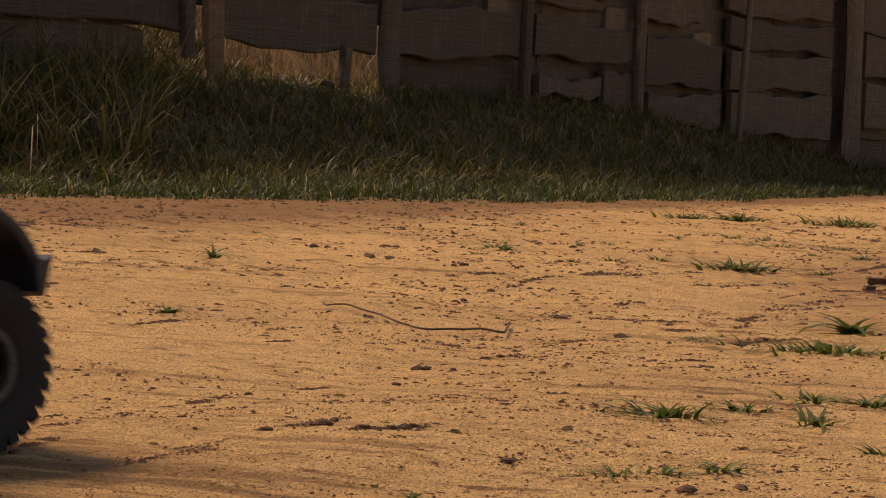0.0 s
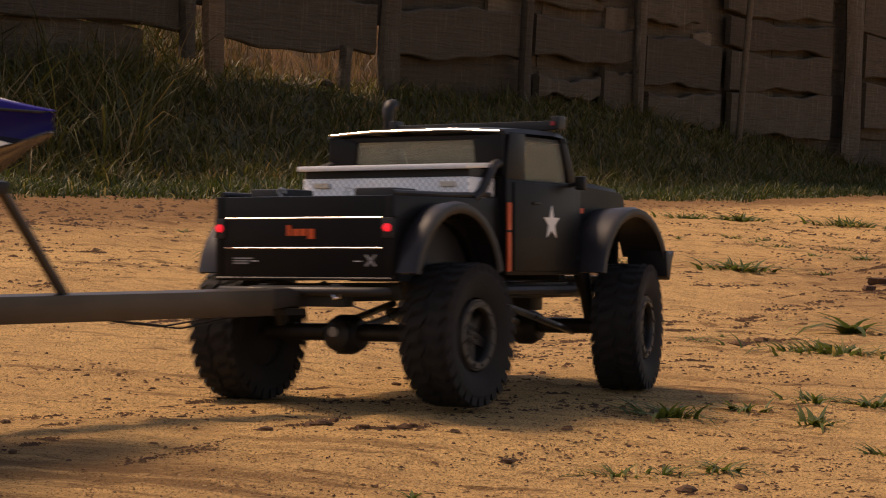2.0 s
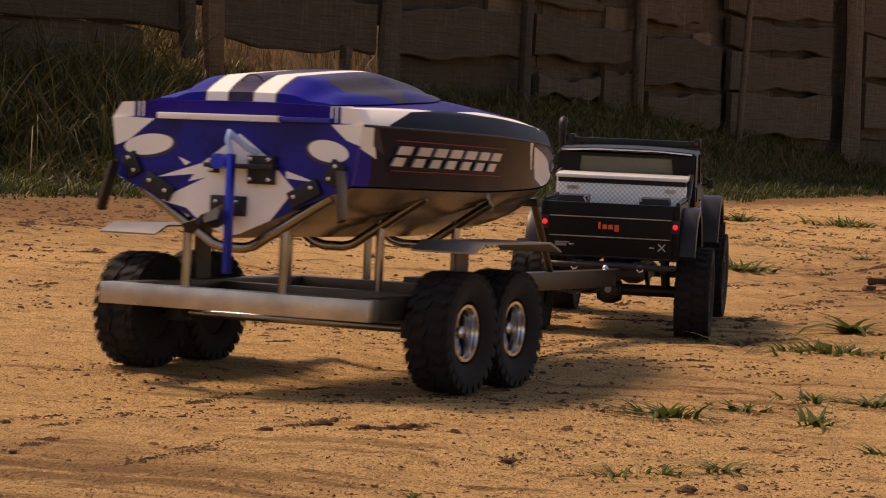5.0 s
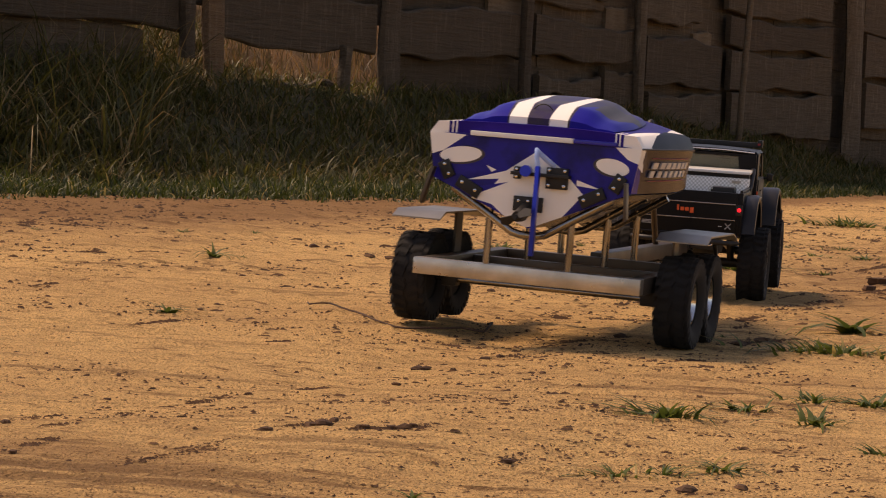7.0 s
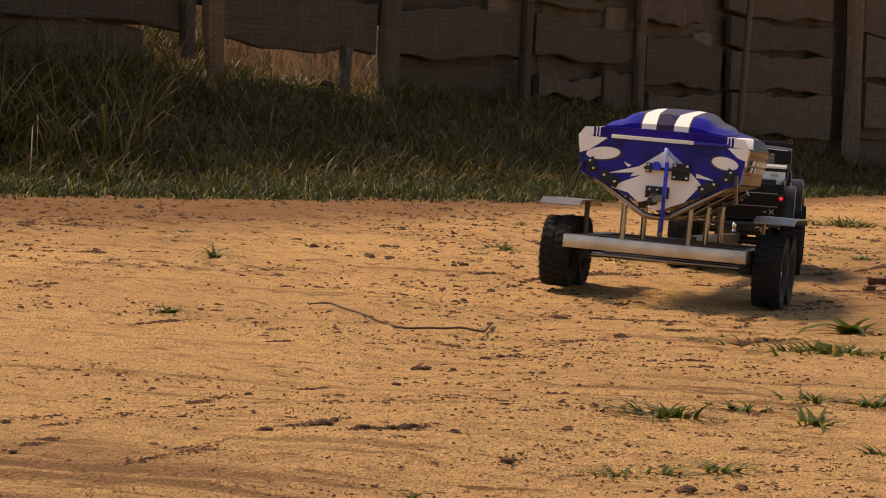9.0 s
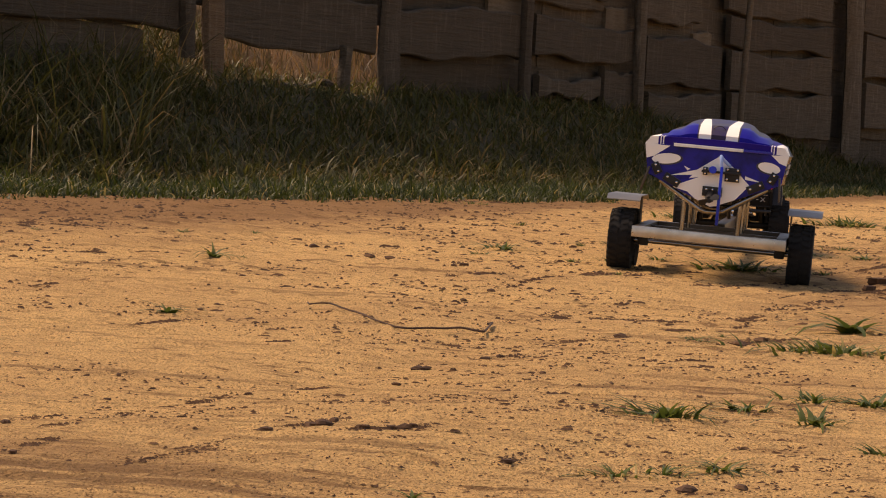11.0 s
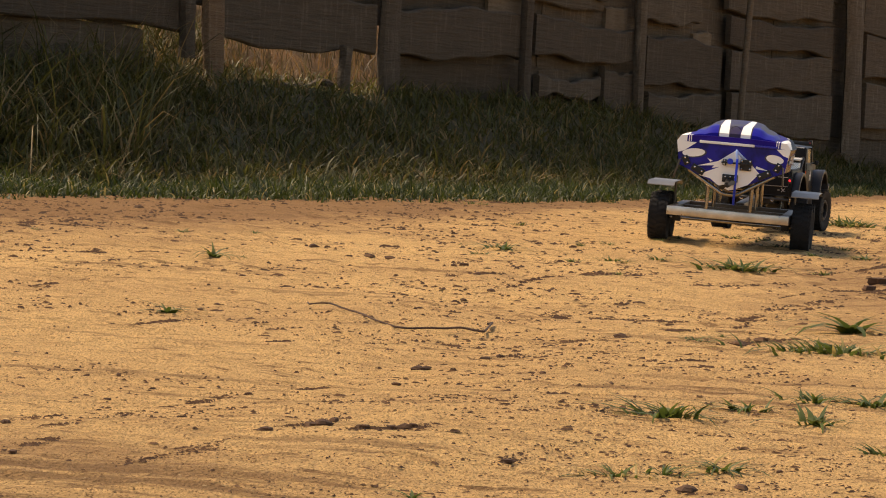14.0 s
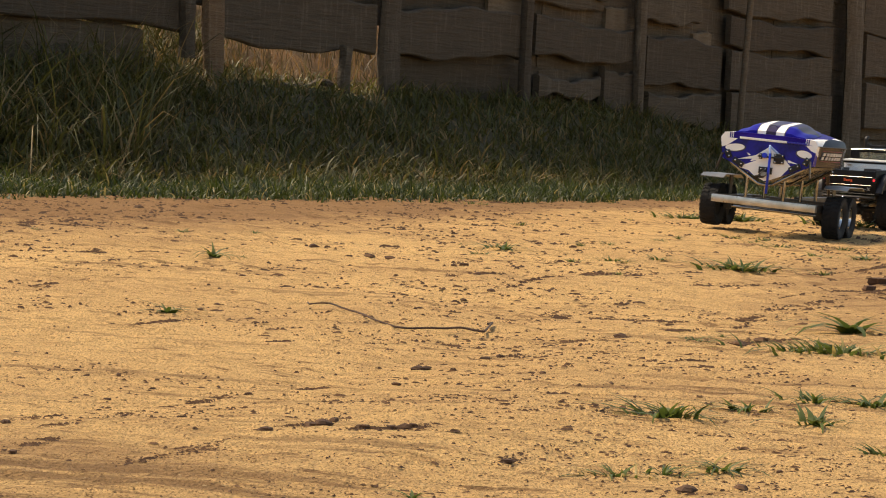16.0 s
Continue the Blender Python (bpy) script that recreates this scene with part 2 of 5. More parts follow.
def side_material():
    k = Nodes("boat_side_paint", INK, 0.25, IOR=1.13)
    x, y, z = xyz(k)
    c = paint(k, k.mix(k.ramp(k.noise(6), 0.4, 0.7), (0.006, 0.006, 0.016), (0.012, 0.010, 0.035)), [
        (BLUE, [(-0.19, 0.17), (-0.150, 0.17), (-0.146, 0.19), (-0.160, 0.22), (-0.19, 0.225)]),
        (IVORY, [(-0.19, 0.212), (-0.170, 0.207), (-0.150, 0.192), (-0.134, 0.190), (-0.158, 0.2265), (-0.19, 0.2265)]),
        (SMOKE, [(-0.158, 0.2265), (-0.150, 0.210), (-0.128, 0.203), (-0.140, 0.216), (-0.150, 0.2265)]),
        (IVORY, [(0.281, 0.184), (0.330, 0.1815), (0.470, 0.160), (0.470, 0.196), (0.420, 0.205), (0.238, 0.222)]),
        (IVORY, [(0.214, 0.226), (0.246, 0.199), (0.2485, 0.200), (0.226, 0.226)]),
        ((0.012, 0.010, 0.085), [(0.300, 0.2180), (0.42, 0.205), (0.53, 0.195), (0.53, 0.24), (0.29, 0.24)])], x, z)
    return k.colour(c).m


def transom_material():
    k = Nodes("boat_transom_paint", BLUE, 0.3, IOR=1.3)
    x, y, z = xyz(k)
    c = k.mix(k.ramp(k.noise(30, 5.0), 0.45, 0.7), (0.011, 0.010, 0.235), (0.005, 0.005, 0.09))
    c = paint(k, c, [
        (IVORY, [(0.126, 0.228), (0.126, 0.192), (0.106, 0.207), (0.0585, 0.2243), (0.0585, 0.2255)]),
        (IVORY, [(-0.0757, 0.2243), (-0.0757, 0.2255), (-0.126, 0.2275), (-0.126, 0.199), (-0.1088, 0.2134)]),
        (IVORY, [(-0.0063, 0.2162), (0.0301, 0.1898), (0.0546, 0.159), (0.0122, 0.126), (-0.0327, 0.136), (-0.0612, 0.1703), (-0.0327, 0.1981)]),
        (IVORY, [(0.0764, 0.176), (0.0301, 0.1898), (0.0334, 0.1806)]),
        (IVORY, [(0.0700, 0.156), (0.0450, 0.170), (0.0400, 0.150)]),
        (IVORY, [(0.0540, 0.1945), (0.0470, 0.187), (0.0420, 0.190)]),
        (BLUE, [(0.0640, 0.1690), (0.0260, 0.1775), (0.0560, 0.1640)]),
        (IVORY, [(-0.0526, 0.1863), (-0.0823, 0.1775), (-0.0526, 0.1800)]),
        (INK, [(0.1150, 0.2040), (0.0650, 0.2175), (0.0900, 0.2120)])], y, z)
    for cu, ru, slant in ((0.083, 0.0265, -0.10), (-0.090, 0.0205, 0.12)):
        c = k.mix(k.oval(y, z, cu, 0.2032, ru, 0.0104, slant), c, SMOKE)
        c = k.mix(k.oval(y, z, cu + 0.002 * (1 if cu > 0 else -1), 0.2040, ru * 0.93, 0.0090, slant), c, IVORY)
    return k.colour(c).m


def deck_material():
    k = Nodes("boat_deck_paint", VIOLET, 0.42, IOR=1.12)
    x, y, z = xyz(k)
    a = k.math("ABSOLUTE", y)
    c = k.mix(k.ramp(k.noise(14, 3.0), 0.4, 0.7), (0.026, 0.013, 0.185), (0.014, 0.009, 0.12))
    c = paint(k, c, [
        (IVORY, [(-0.19, 0.102), (-0.12, 0.101), (-0.02, 0.1085), (-0.10, 0.13), (-0.19, 0.13)]),
        (IVORY, [(-0.19, 0.092), (-0.14, 0.092), (-0.14, 0.0938), (-0.19, 0.0938)]),
        (IVORY, [(-0.19, 0.0965), (-0.14, 0.0965), (-0.14, 0.0983), (-0.19, 0.0983)]),
        (INK, [(-0.130, 0.124), (-0.02, 0.1095), (0.02, 0.105), (0.20, 0.094), (0.20, 0.14), (-0.130, 0.14)]),
        (INK, [(0.20, 0.094), (0.36, 0.054), (0.36, 0.14), (0.20, 0.14)]),
        (IVORY, [(0.018, 0.105), (0.10, 0.0955), (0.20, 0.0800), (0.20, 0.0955), (0.10, 0.106)]),
        (IVORY, [(0.20, 0.0800), (0.262, 0.068), (0.285, 0.083), (0.20, 0.0955)]),
        (IVORY, [(0.40, 0.018), (0.47, 0.006), (0.48, 0.009), (0.40, 0.026)])], x, a)
    return k.colour(c).m


def hatch_material():
    k = Nodes("boat_hatch_paint", SMOKE, 0.38, IOR=1.15)
    x, y, z = xyz(k)
    a = k.math("ABSOLUTE", y)
    c = k.mix(k.ramp(k.noise(22, 5.0), 0.38, 0.62), (0.060, 0.050, 0.052), (0.030, 0.022, 0.085))
    c = paint(k, c, [
        (BLUE, [(-0.18, 0.036), (-0.13, 0.038), (-0.06, 0.062), (-0.05, 0.10), (-0.18, 0.10)]),
        (VIOLET, [(-0.02, 0.062), (0.06, 0.07), (0.10, 0.10), (-0.02, 0.10)]),
        (SMOKE, [(-0.12, 0.052), (-0.06, 0.050), (0.0, 0.068), (-0.04, 0.090), (-0.11, 0.080)]),
        (IVORY, [(-0.18, 0.012), (-0.06, 0.020), (0.06, 0.030), (-0.02, 0.035), (-0.18, 0.034)]),
        (SMOKE, [(0.08, 0.0), (0.3, 0.0), (0.3, 0.1), (0.10, 0.1)])], x, a)
    return k.colour(c).m


def bottom_material():
    k = Nodes("boat_bottom", (0.24, 0.20, 0.17), 0.2, 0.7)
    n = k.noise(9, 3.0, 0.5, (0.4, 1, 5))
    k.colour(k.mix(k.ramp(n, 0.4, 0.7), (0.150, 0.125, 0.108), (0.085, 0.070, 0.060)))
    k.feed(k.p.inputs["Roughness"], k.math("MULTIPLY_ADD", n, 0.3, 0.08))
    return k.m


BLUE_PAINT = speckled("boat_blue_paint", BLUE, (0.010, 0.010, 0.28), 0.3, bump=0)
SIDE, TRANSOM, DECK, HATCH, BOTTOM = side_material(), transom_material(), deck_material(), hatch_material(), bottom_material()


# ---- mesh helpers ----
class Geo:
    """Corners and faces of one mesh."""
    def __init__(self):
        self.v, self.f = [], []

    def add(self, verts, faces):
        n = len(self.v)
        self.v += [tuple(p) for p in verts]
        self.f += [tuple(i + n for i in f) for f in faces]
        return self

    def box(self, lo, hi, m=None):
        pts = [Vector((x, y, z)) for x in (lo[0], hi[0]) for y in (lo[1], hi[1]) for z in (lo[2], hi[2])]
        return self.add([m @ p for p in pts] if m else pts, [(0, 1, 3, 2), (4, 6, 7, 5), (0, 4, 5, 1), (2, 3, 7, 6), (0, 2, 6, 4), (1, 5, 7, 3)])

    def prism(self, outline, lo, hi, axis="y", m=None):
        """An outline in the two other axes, drawn out along one axis."""
        def at(p, d):
            return Vector({"y": (p[0], d, p[1]), "x": (d, p[0], p[1]), "z": (p[0], p[1], d)}[axis])
        n = len(outline)
        pts = [at(p, lo) for p in outline] + [at(p, hi) for p in outline]
        return self.add([m @ p for p in pts] if m else pts, [tuple(range(n)), tuple(range(2 * n - 1, n - 1, -1))] + [(i, i + n, (i + 1) % n + n, (i + 1) % n) for i in range(n)])

    def tube(self, path, r, n=10, cap=True):
        path = [Vector(p) for p in path]
        rings = []
        for i, p in enumerate(path):
            d = (path[min(i + 1, len(path) - 1)] - path[max(i - 1, 0)]).normalized()
            a = d.orthogonal().normalized() if i == 0 else (last - d * last.dot(d)).normalized()
            last, b = a, d.cross(a)
            rad = r[i] if isinstance(r, (list, tuple)) else r
            rings.append([p + (a * math.cos(2 * math.pi * k / n) + b * math.sin(2 * math.pi * k / n)) * rad for k in range(n)])
        faces = [(i * n + k, i * n + (k + 1) % n, (i + 1) * n + (k + 1) % n, (i + 1) * n + k) for i in range(len(path) - 1) for k in range(n)]
        if cap:
            faces += [tuple(reversed(range(n))), tuple(range((len(path) - 1) * n, len(path) * n))]
        return self.add([v for ring in rings for v in ring], faces)

    def lathe(self, profile, n=32, closed=True):
        """Rings (radius, y) turned round the y axis."""
        m = len(profile)
        pts = [(r * math.cos(2 * math.pi * k / n), y, r * math.sin(2 * math.pi * k / n)) for k in range(n) for r, y in profile]
        span = m if closed else m - 1
        return self.add(pts, [(k * m + i, ((k + 1) % n) * m + i, ((k + 1) % n) * m + (i + 1) % m, k * m + (i + 1) % m) for k in range(n) for i in range(span)])

    def grid(self, rows):
        n = len(rows[0])
        return self.add([p for r in rows for p in r], [(i * n + j, i * n + j + 1, (i + 1) * n + j + 1, (i + 1) * n + j) for i in range(len(rows) - 1) for j in range(n - 1)])


def mesh_of(name, geo, mats, bevel=0.0, smooth=40):
    me = bpy.data.meshes.new(name)
    me.from_pydata(geo.v, [], geo.f)
    bm = bmesh.new()
    bm.from_mesh(me)
    bmesh.ops.recalc_face_normals(bm, faces=bm.faces)
    if bevel:
        sharp = [e for e in bm.edges if e.is_manifold and e.calc_face_angle(0) > 0.5]
        bmesh.ops.bevel(bm, geom=sharp, offset=bevel, segments=2, profile=0.6, affect="EDGES", clamp_overlap=True)
    bm.to_mesh(me)
    bm.free()
    for m in (mats if isinstance(mats, (list, tuple)) else [mats]):
        me.materials.append(m)
    if smooth:
        me.shade_smooth()
        me.set_sharp_from_angle(angle=radians(smooth))
    return me


def part(name, geo, mat, parent=None, label="", bevel=0.0, smooth=40):
    ob = new(name, mesh_of(name, geo, mat, bevel, smooth))
    if parent:
        ob.parent = parent
    return tagged(ob, label) if label else ob


def shared(name, me, parent, m):
    ob = new(name, me)
    ob.parent, ob.matrix_basis = parent, m
    return ob


def arc(cx, cz, r, a0, a1, n):
    return [(cx + r * math.cos(radians(a0 + (a1 - a0) * i / n)), cz + r * math.sin(radians(a0 + (a1 - a0) * i / n))) for i in range(n + 1)]

# ---- ground ----
R_TRUCK, R_TRAILER = 0.0577, 0.0530
TRUCK_WHEELS = [(x, y) for x in (-0.157, 0.157) for y in (-0.102, 0.102)]
TRAILER_WHEELS = [(x, y) for x in (-0.0600, 0.0415) for y in (-0.1580, 0.1600)]
TOUCH = np.array([tuple(vehicle_pose(keys, 0.25 * i) @ Vector((x, y, 0.0))) for keys, wheels in ((TRUCK_KEYS, TRUCK_WHEELS), (TRAILER_KEYS, TRAILER_WHEELS)) for i in range(65) for x, y in wheels])


def edge_y(x):
    """Where the sand ends and the grass begins."""
    return np.interp(x, [-40, -1.09, 0.03, 1.15, 2.13, 40], [-40.0, 5.6, 7.0, 8.95, 11.2, 90.0])


def waves(x, y):
    return np.sin(3.1 * x + 1.7 * y) * np.sin(2.3 * y - 1.1 * x + 1.0) + 0.5 * np.sin(7.7 * x - 3.9 * y + 0.6) * np.sin(6.1 * y + 2.0 * x)


def behind(x, y):
    """Metres behind the face of the timber wall."""
    a = radians(54.85)
    return -(x + 1.64) * math.sin(a) + (y - 7.5) * math.cos(a)


def height(x, y):
    """Ground height: the wheels' own level, low swells, tracks and the bank before the wall."""
    x, y = np.asarray(x, float), np.asarray(y, float)
    num, den = np.zeros_like(x), np.full_like(x, 0.35)
    for tx, ty, tz in TOUCH:
        w = np.exp(-((x - tx) ** 2 + (y - ty) ** 2) / (2 * 0.07 ** 2))
        num, den = num + w * tz, den + w
    z = num / den
    e = (y - edge_y(x)) * 0.55
    near = np.clip((1.2 - den) / 0.8, 0, 1)
    z = z + 0.004 * waves(x, y) * near * np.clip(y - 0.9, 0, 1) + 0.0012 * waves(5.3 * x, 5.3 * y)
    z = z + 0.0007 * np.sin(26 * (y * 0.97 - 0.24 * x) + 1.5 * np.sin(2 * x)) * np.clip(waves(0.8 * x, 0.7 * y + 2), 0, 1) * (e < 0)
    u = np.clip((e - 0.45) / 1.15, 0, 1)
    back = np.clip((behind(x, y) - 0.15) / 1.1, 0, 1)
    return z + 0.33 * u * u * (3 - 2 * u) + 0.03 * waves(1.4 * x, 1.4 * y) * u + 0.55 * back


def lines(lo, hi, step, far):
    inner = list(np.arange(lo, hi, step))
    out, s, a, b = [], step, lo, inner[-1]
    left, right = [], []
    while b < far:
        s *= 1.3
        a, b = a - s, b + s
        left.append(a), right.append(b)
    return np.array(left[::-1] + inner + right)


def add_ground():
    xs = lines(-2.2, 3.0, 0.02, 70)
    ys = np.concatenate([-np.geomspace(60, 0.3, 14), np.arange(0.0, 0.9, 0.15), np.geomspace(0.9, 14, 380), np.geomspace(15, 120, 14)])
    gx, gy = np.meshgrid(xs, ys)
    gz = height(gx, gy)
    gz = gz + 0.0022 * np.random.RandomState(4).normal(size=gz.shape) * (np.abs(gx) < 3) * (gy > 0.8) * (gy < 13) * np.clip(gy / 4, 0.35, 1)
    nx, ny = len(xs), len(ys)
    me = bpy.data.meshes.new("ground")
    i = np.arange(nx * ny).reshape(ny, nx)
    quads = np.stack([i[:-1, :-1], i[:-1, 1:], i[1:, 1:], i[1:, :-1]], -1).reshape(-1, 4)
    me.vertices.add(nx * ny), me.loops.add(quads.size), me.polygons.add(len(quads))
    me.vertices.foreach_set("co", np.stack([gx, gy, gz], -1).ravel())
    me.loops.foreach_set("vertex_index", quads.ravel())
    me.polygons.foreach_set("loop_start", np.arange(0, quads.size, 4))
    cx, cy = gx.ravel()[quads].mean(1), gy.ravel()[quads].mean(1)
    ragged = 0.05 * waves(6 * cx, 5 * cy)
    me.polygons.foreach_set("material_index", np.where((cy - edge_y(cx)) * 0.55 + ragged > 0.04, 1 + (behind(cx, cy) > 0.15), 0).astype(np.int32))
    margin = (gy - edge_y(gx)) * 0.55
    verge = np.clip(1.45 + margin / (0.50 + 0.75 * np.clip(0.35 - gx, 0, 0.8)), 0, 1)
    churned = 0.62 * np.exp(-((gx - 0.20 * gy) / 0.26) ** 2 - ((gy - 4.2) / 2.0) ** 2)
    near = 0.45 * np.exp(-((gx + 0.30) / 0.25) ** 2 - ((gy - 1.45) / 0.25) ** 2)
    earth = me.attributes.new("earth", "FLOAT", "POINT")
    earth.data.foreach_set("value", np.maximum(np.maximum(verge, churned), near).ravel())
    me.update(calc_edges=True)
    me.materials.append(SAND), me.materials.append(SOIL), me.materials.append(HILL)
    me.shade_smooth()
    tagged(new("ground", me), "dry sandy ground with tyre marks and a grassed bank", "ground", kind="structure")


add_ground()


# ---- grass ----
def blades(name, roots, lengths, widths, lean, rng, mat, segments=3, ang=None):
    """One mesh of bent, tapered blades."""
    n = len(roots)
    ang = rng.uniform(0, 2 * math.pi, n) if ang is None else ang
    out = np.stack([np.cos(ang), np.sin(ang), np.zeros(n)], -1)
    turn = ang + math.pi / 2 + rng.uniform(-0.8, 0.8, n)
    flat = np.stack([np.cos(turn), np.sin(turn), np.zeros(n)], -1)
    bend = lean * rng.uniform(0.3, 1.5, n)
    cols = []
    for s in range(segments + 1):
        u = s / segments
        a = bend * u
        c = roots + out * (lengths * u * np.sin(a))[:, None] + np.array([0, 0, 1.0]) * (lengths * u * np.cos(a * 0.9))[:, None]
        w = (widths * (1 - u ** 1.6) * 0.5)[:, None]
        if s < segments:
            cols += [c - flat * w, c + flat * w]
        else:
            cols.append(c)
    k = len(cols)
    co = np.stack(cols, 1).reshape(-1, 3)
    base = (np.arange(n) * k)[:, None]
    quads = np.concatenate([base + np.array([2 * s, 2 * s + 1, 2 * s + 3, 2 * s + 2]) for s in range(segments - 1)], 0)
    tris = base + np.array([k - 3, k - 2, k - 1])
    me = bpy.data.meshes.new(name)
    me.vertices.add(len(co)), me.loops.add(quads.size + tris.size), me.polygons.add(len(quads) + len(tris))
    me.vertices.foreach_set("co", co.ravel())
    me.loops.foreach_set("vertex_index", np.concatenate([quads.ravel(), tris.ravel()]))
    me.polygons.foreach_set("loop_start", np.concatenate([np.arange(0, quads.size, 4), quads.size + np.arange(0, tris.size, 3)]))
    me.update(calc_edges=True)
    me.materials.append(mat)
    me.shade_smooth()
    return me


def meadow(name, count, e0, e1, length, width, lean, mat, seed, label, clump=0.0, x0=-2.0, x1=4.6):
    rng = np.random.RandomState(seed)
    x = rng.uniform(x0, x1, count)
    e = e0 + (e1 - e0) * rng.uniform(0, 1, count) ** 1.15 + 0.07 * waves(5 * x, 3 * x) * (e0 < 0.2)
    y = edge_y(x) + e / 0.55
    keep = np.abs(x / y) < 0.225
    if clump:
        keep &= waves(3.3 * x, 2.7 * y) + rng.normal(0, 0.35, count) > clump
    x, y = x[keep], y[keep]
    roots = np.stack([x, y, height(x, y) - 0.004], -1)
    n = len(x)
    lengths = length * rng.uniform(0.45, 1.25, n) * (1 + 0.3 * np.clip(waves(2.1 * x, 1.9 * y), -1, 0.7))
    ob = new(name, blades(name, roots, lengths, width * rng.uniform(0.6, 1.4, n), lean, rng, mat))
    return tagged(ob, label, "grass", kind="stuff")


meadow("short_grass", 34000, -0.03, 0.80, 0.062, 0.0050, 1.25, GRASS, 11, "short green grass along the edge of the sand")
meadow("short_grass", 7000, -0.12, 0.15, 0.045, 0.0055, 1.7, GRASS, 12, "low trampled grass creeping over the sand")
meadow("long_grass", 42000, 0.5, 1.75, 0.105, 0.0075, 1.7, LONG_GRASS, 13, "long dark green grass on the bank")
meadow("long_grass", 2600, 0.75, 1.35, 0.15, 0.0055, 1.5, LONG_GRASS, 14, "taller rank grass in clumps on the bank", 0.35, -0.9, 2.2)
meadow("long_grass", 8000, 0.7, 1.95, 0.31, 0.0065, 1.5, LONG_GRASS, 16, "tall rank grass beside the open fence", -0.4, -2.2, -0.95)
meadow("dry_grass", 3600, 0.55, 1.6, 0.085, 0.0038, 1.3, STRAW, 15, "scattered dry brown stalks on the bank", 0.3)


# ---- timber fence and wall on the bank ----
WALL = pose(-1.64, 7.5, 0.0, 0, 0, 54.85)


def wavy_board(s0, s1, bottom, top, y0, y1, seed, wobble=0.012):
    """A waney-edged slab: end heights of its lower and upper edge."""
    rng = np.random.RandomState(seed)
    n = 14
    ph = rng.uniform(0, 6, 4)
    g, rows = Geo(), []
    for i in range(n + 1):
        u = i / n
        s = s0 + (s1 - s0) * u
        b = bottom[0] + (bottom[1] - bottom[0]) * u + wobble * (math.sin(7 * u + ph[0]) + 0.6 * math.sin(17 * u + ph[1]))
        t = top[0] + (top[1] - top[0]) * u + wobble * (math.sin(6 * u + ph[2]) + 0.6 * math.sin(19 * u + ph[3]))
        d = 0.004 * math.sin(11 * u + ph[1])
        rows.append([(s, y0 + d, b + 0.006), (s, y0 + d, t - 0.008), (s, y0 + d + 0.008, t), (s, y1, t), (s, y1, b), (s, y0 + d + 0.006, b), (s, y0 + d, b + 0.006)])
    g.grid(rows)
    g.add(rows[0][:6], [(0, 1, 2, 3, 4, 5)]).add(rows[-1][:6], [(5, 4, 3, 2, 1, 0)])
    return g


def add_wall():
    wall = new("wall_back")
    wall.matrix_world = WALL
    tagged(wall, "weathered wall of dark waney timber boards and posts", "wall", kind="structure")
    for i, (s0, s1, b0, b1, t0, t1) in enumerate(BOARDS + FAR_BOARDS):
        part("board", wavy_board(s0, s1, (b0, b1), (t0, t1), 0.0, 0.035, 40 + i), TIMBER, wall)
    for i, (s0, s1, b0, b1, t0, t1) in enumerate(STUBS):
        part("board", wavy_board(s0, s1, (b0, b1), (t0, t1), 0.04, 0.06, 140 + i, 0.004), TIMBER_PALE, wall, "paler weathered board")
    # an inner skin of boards, added to close the wall and keep its gaps dark
    k = 0
    for s0 in np.arange(2.47, 9.4, 1.15):
        for z in np.arange(0.10, 1.5, 0.19):
            k += 1
            part("board", wavy_board(s0, s0 + 1.19, (z - 0.02, z - 0.02), (z + 0.215, z + 0.22), 0.065 + 0.012 * (k % 2), 0.09 + 0.012 * (k % 2), 400 + k, 0.006), TIMBER, wall)
    # unseen upper courses, added to cast the wall's shade onto the bank
    for s0 in np.arange(-3.4, 4.0, 1.25):
        for z in (0.80, 1.03, 1.26):
            k += 1
            part("board", wavy_board(s0, s0 + 1.24, (z, z), (z + 0.225, z + 0.22), 0.02, 0.05, 600 + k, 0.008), TIMBER, wall)
    # more added boards, closing off the sky above the open fence
    for s0 in np.arange(-3.4, 2.4, 1.15):
        for z in (0.62, 0.70):
            k += 1
            part("board", wavy_board(s0, s0 + 1.14, (z, z), (z + 0.16, z + 0.16), 0.07, 0.095, 700 + k, 0.008), TIMBER, wall)
    # added backing boards that keep it dark under the fence's left board
    for s0 in (-3.4, -2.3, -1.2, -0.1):
        for z in (0.15, 0.34, 0.53):
            k += 1
            part("board", wavy_board(s0, s0 + 1.05, (z, z), (z + 0.18, z + 0.18), 0.04, 0.066, 800 + k, 0.008), TIMBER, wall)
    for s0, s1, z0, z1, lean, pale in POSTS:
        g = Geo()
        rows = []
        for i in range(9):
            u = i / 8
            m = (s0 + s1) / 2 + lean * u + 0.006 * math.sin(5 * u + s0)
            h = (s1 - s0) / 2 * (1 + 0.08 * math.sin(9 * u + 2 * s0))
            rows.append([(m + h * math.cos(a), -0.016 + 0.024 * math.copysign(abs(math.sin(a)) ** 0.6, math.sin(a)), z0 + (z1 - z0) * u) for a in [k * math.pi / 5 for k in range(11)]])
        g.grid(rows)
        g.add(rows[-1][:10], [tuple(range(10))])
        part("post", g, POST_WOOD if pale else TIMBER, wall, "brown weathered post" if pale else "")
    return wall


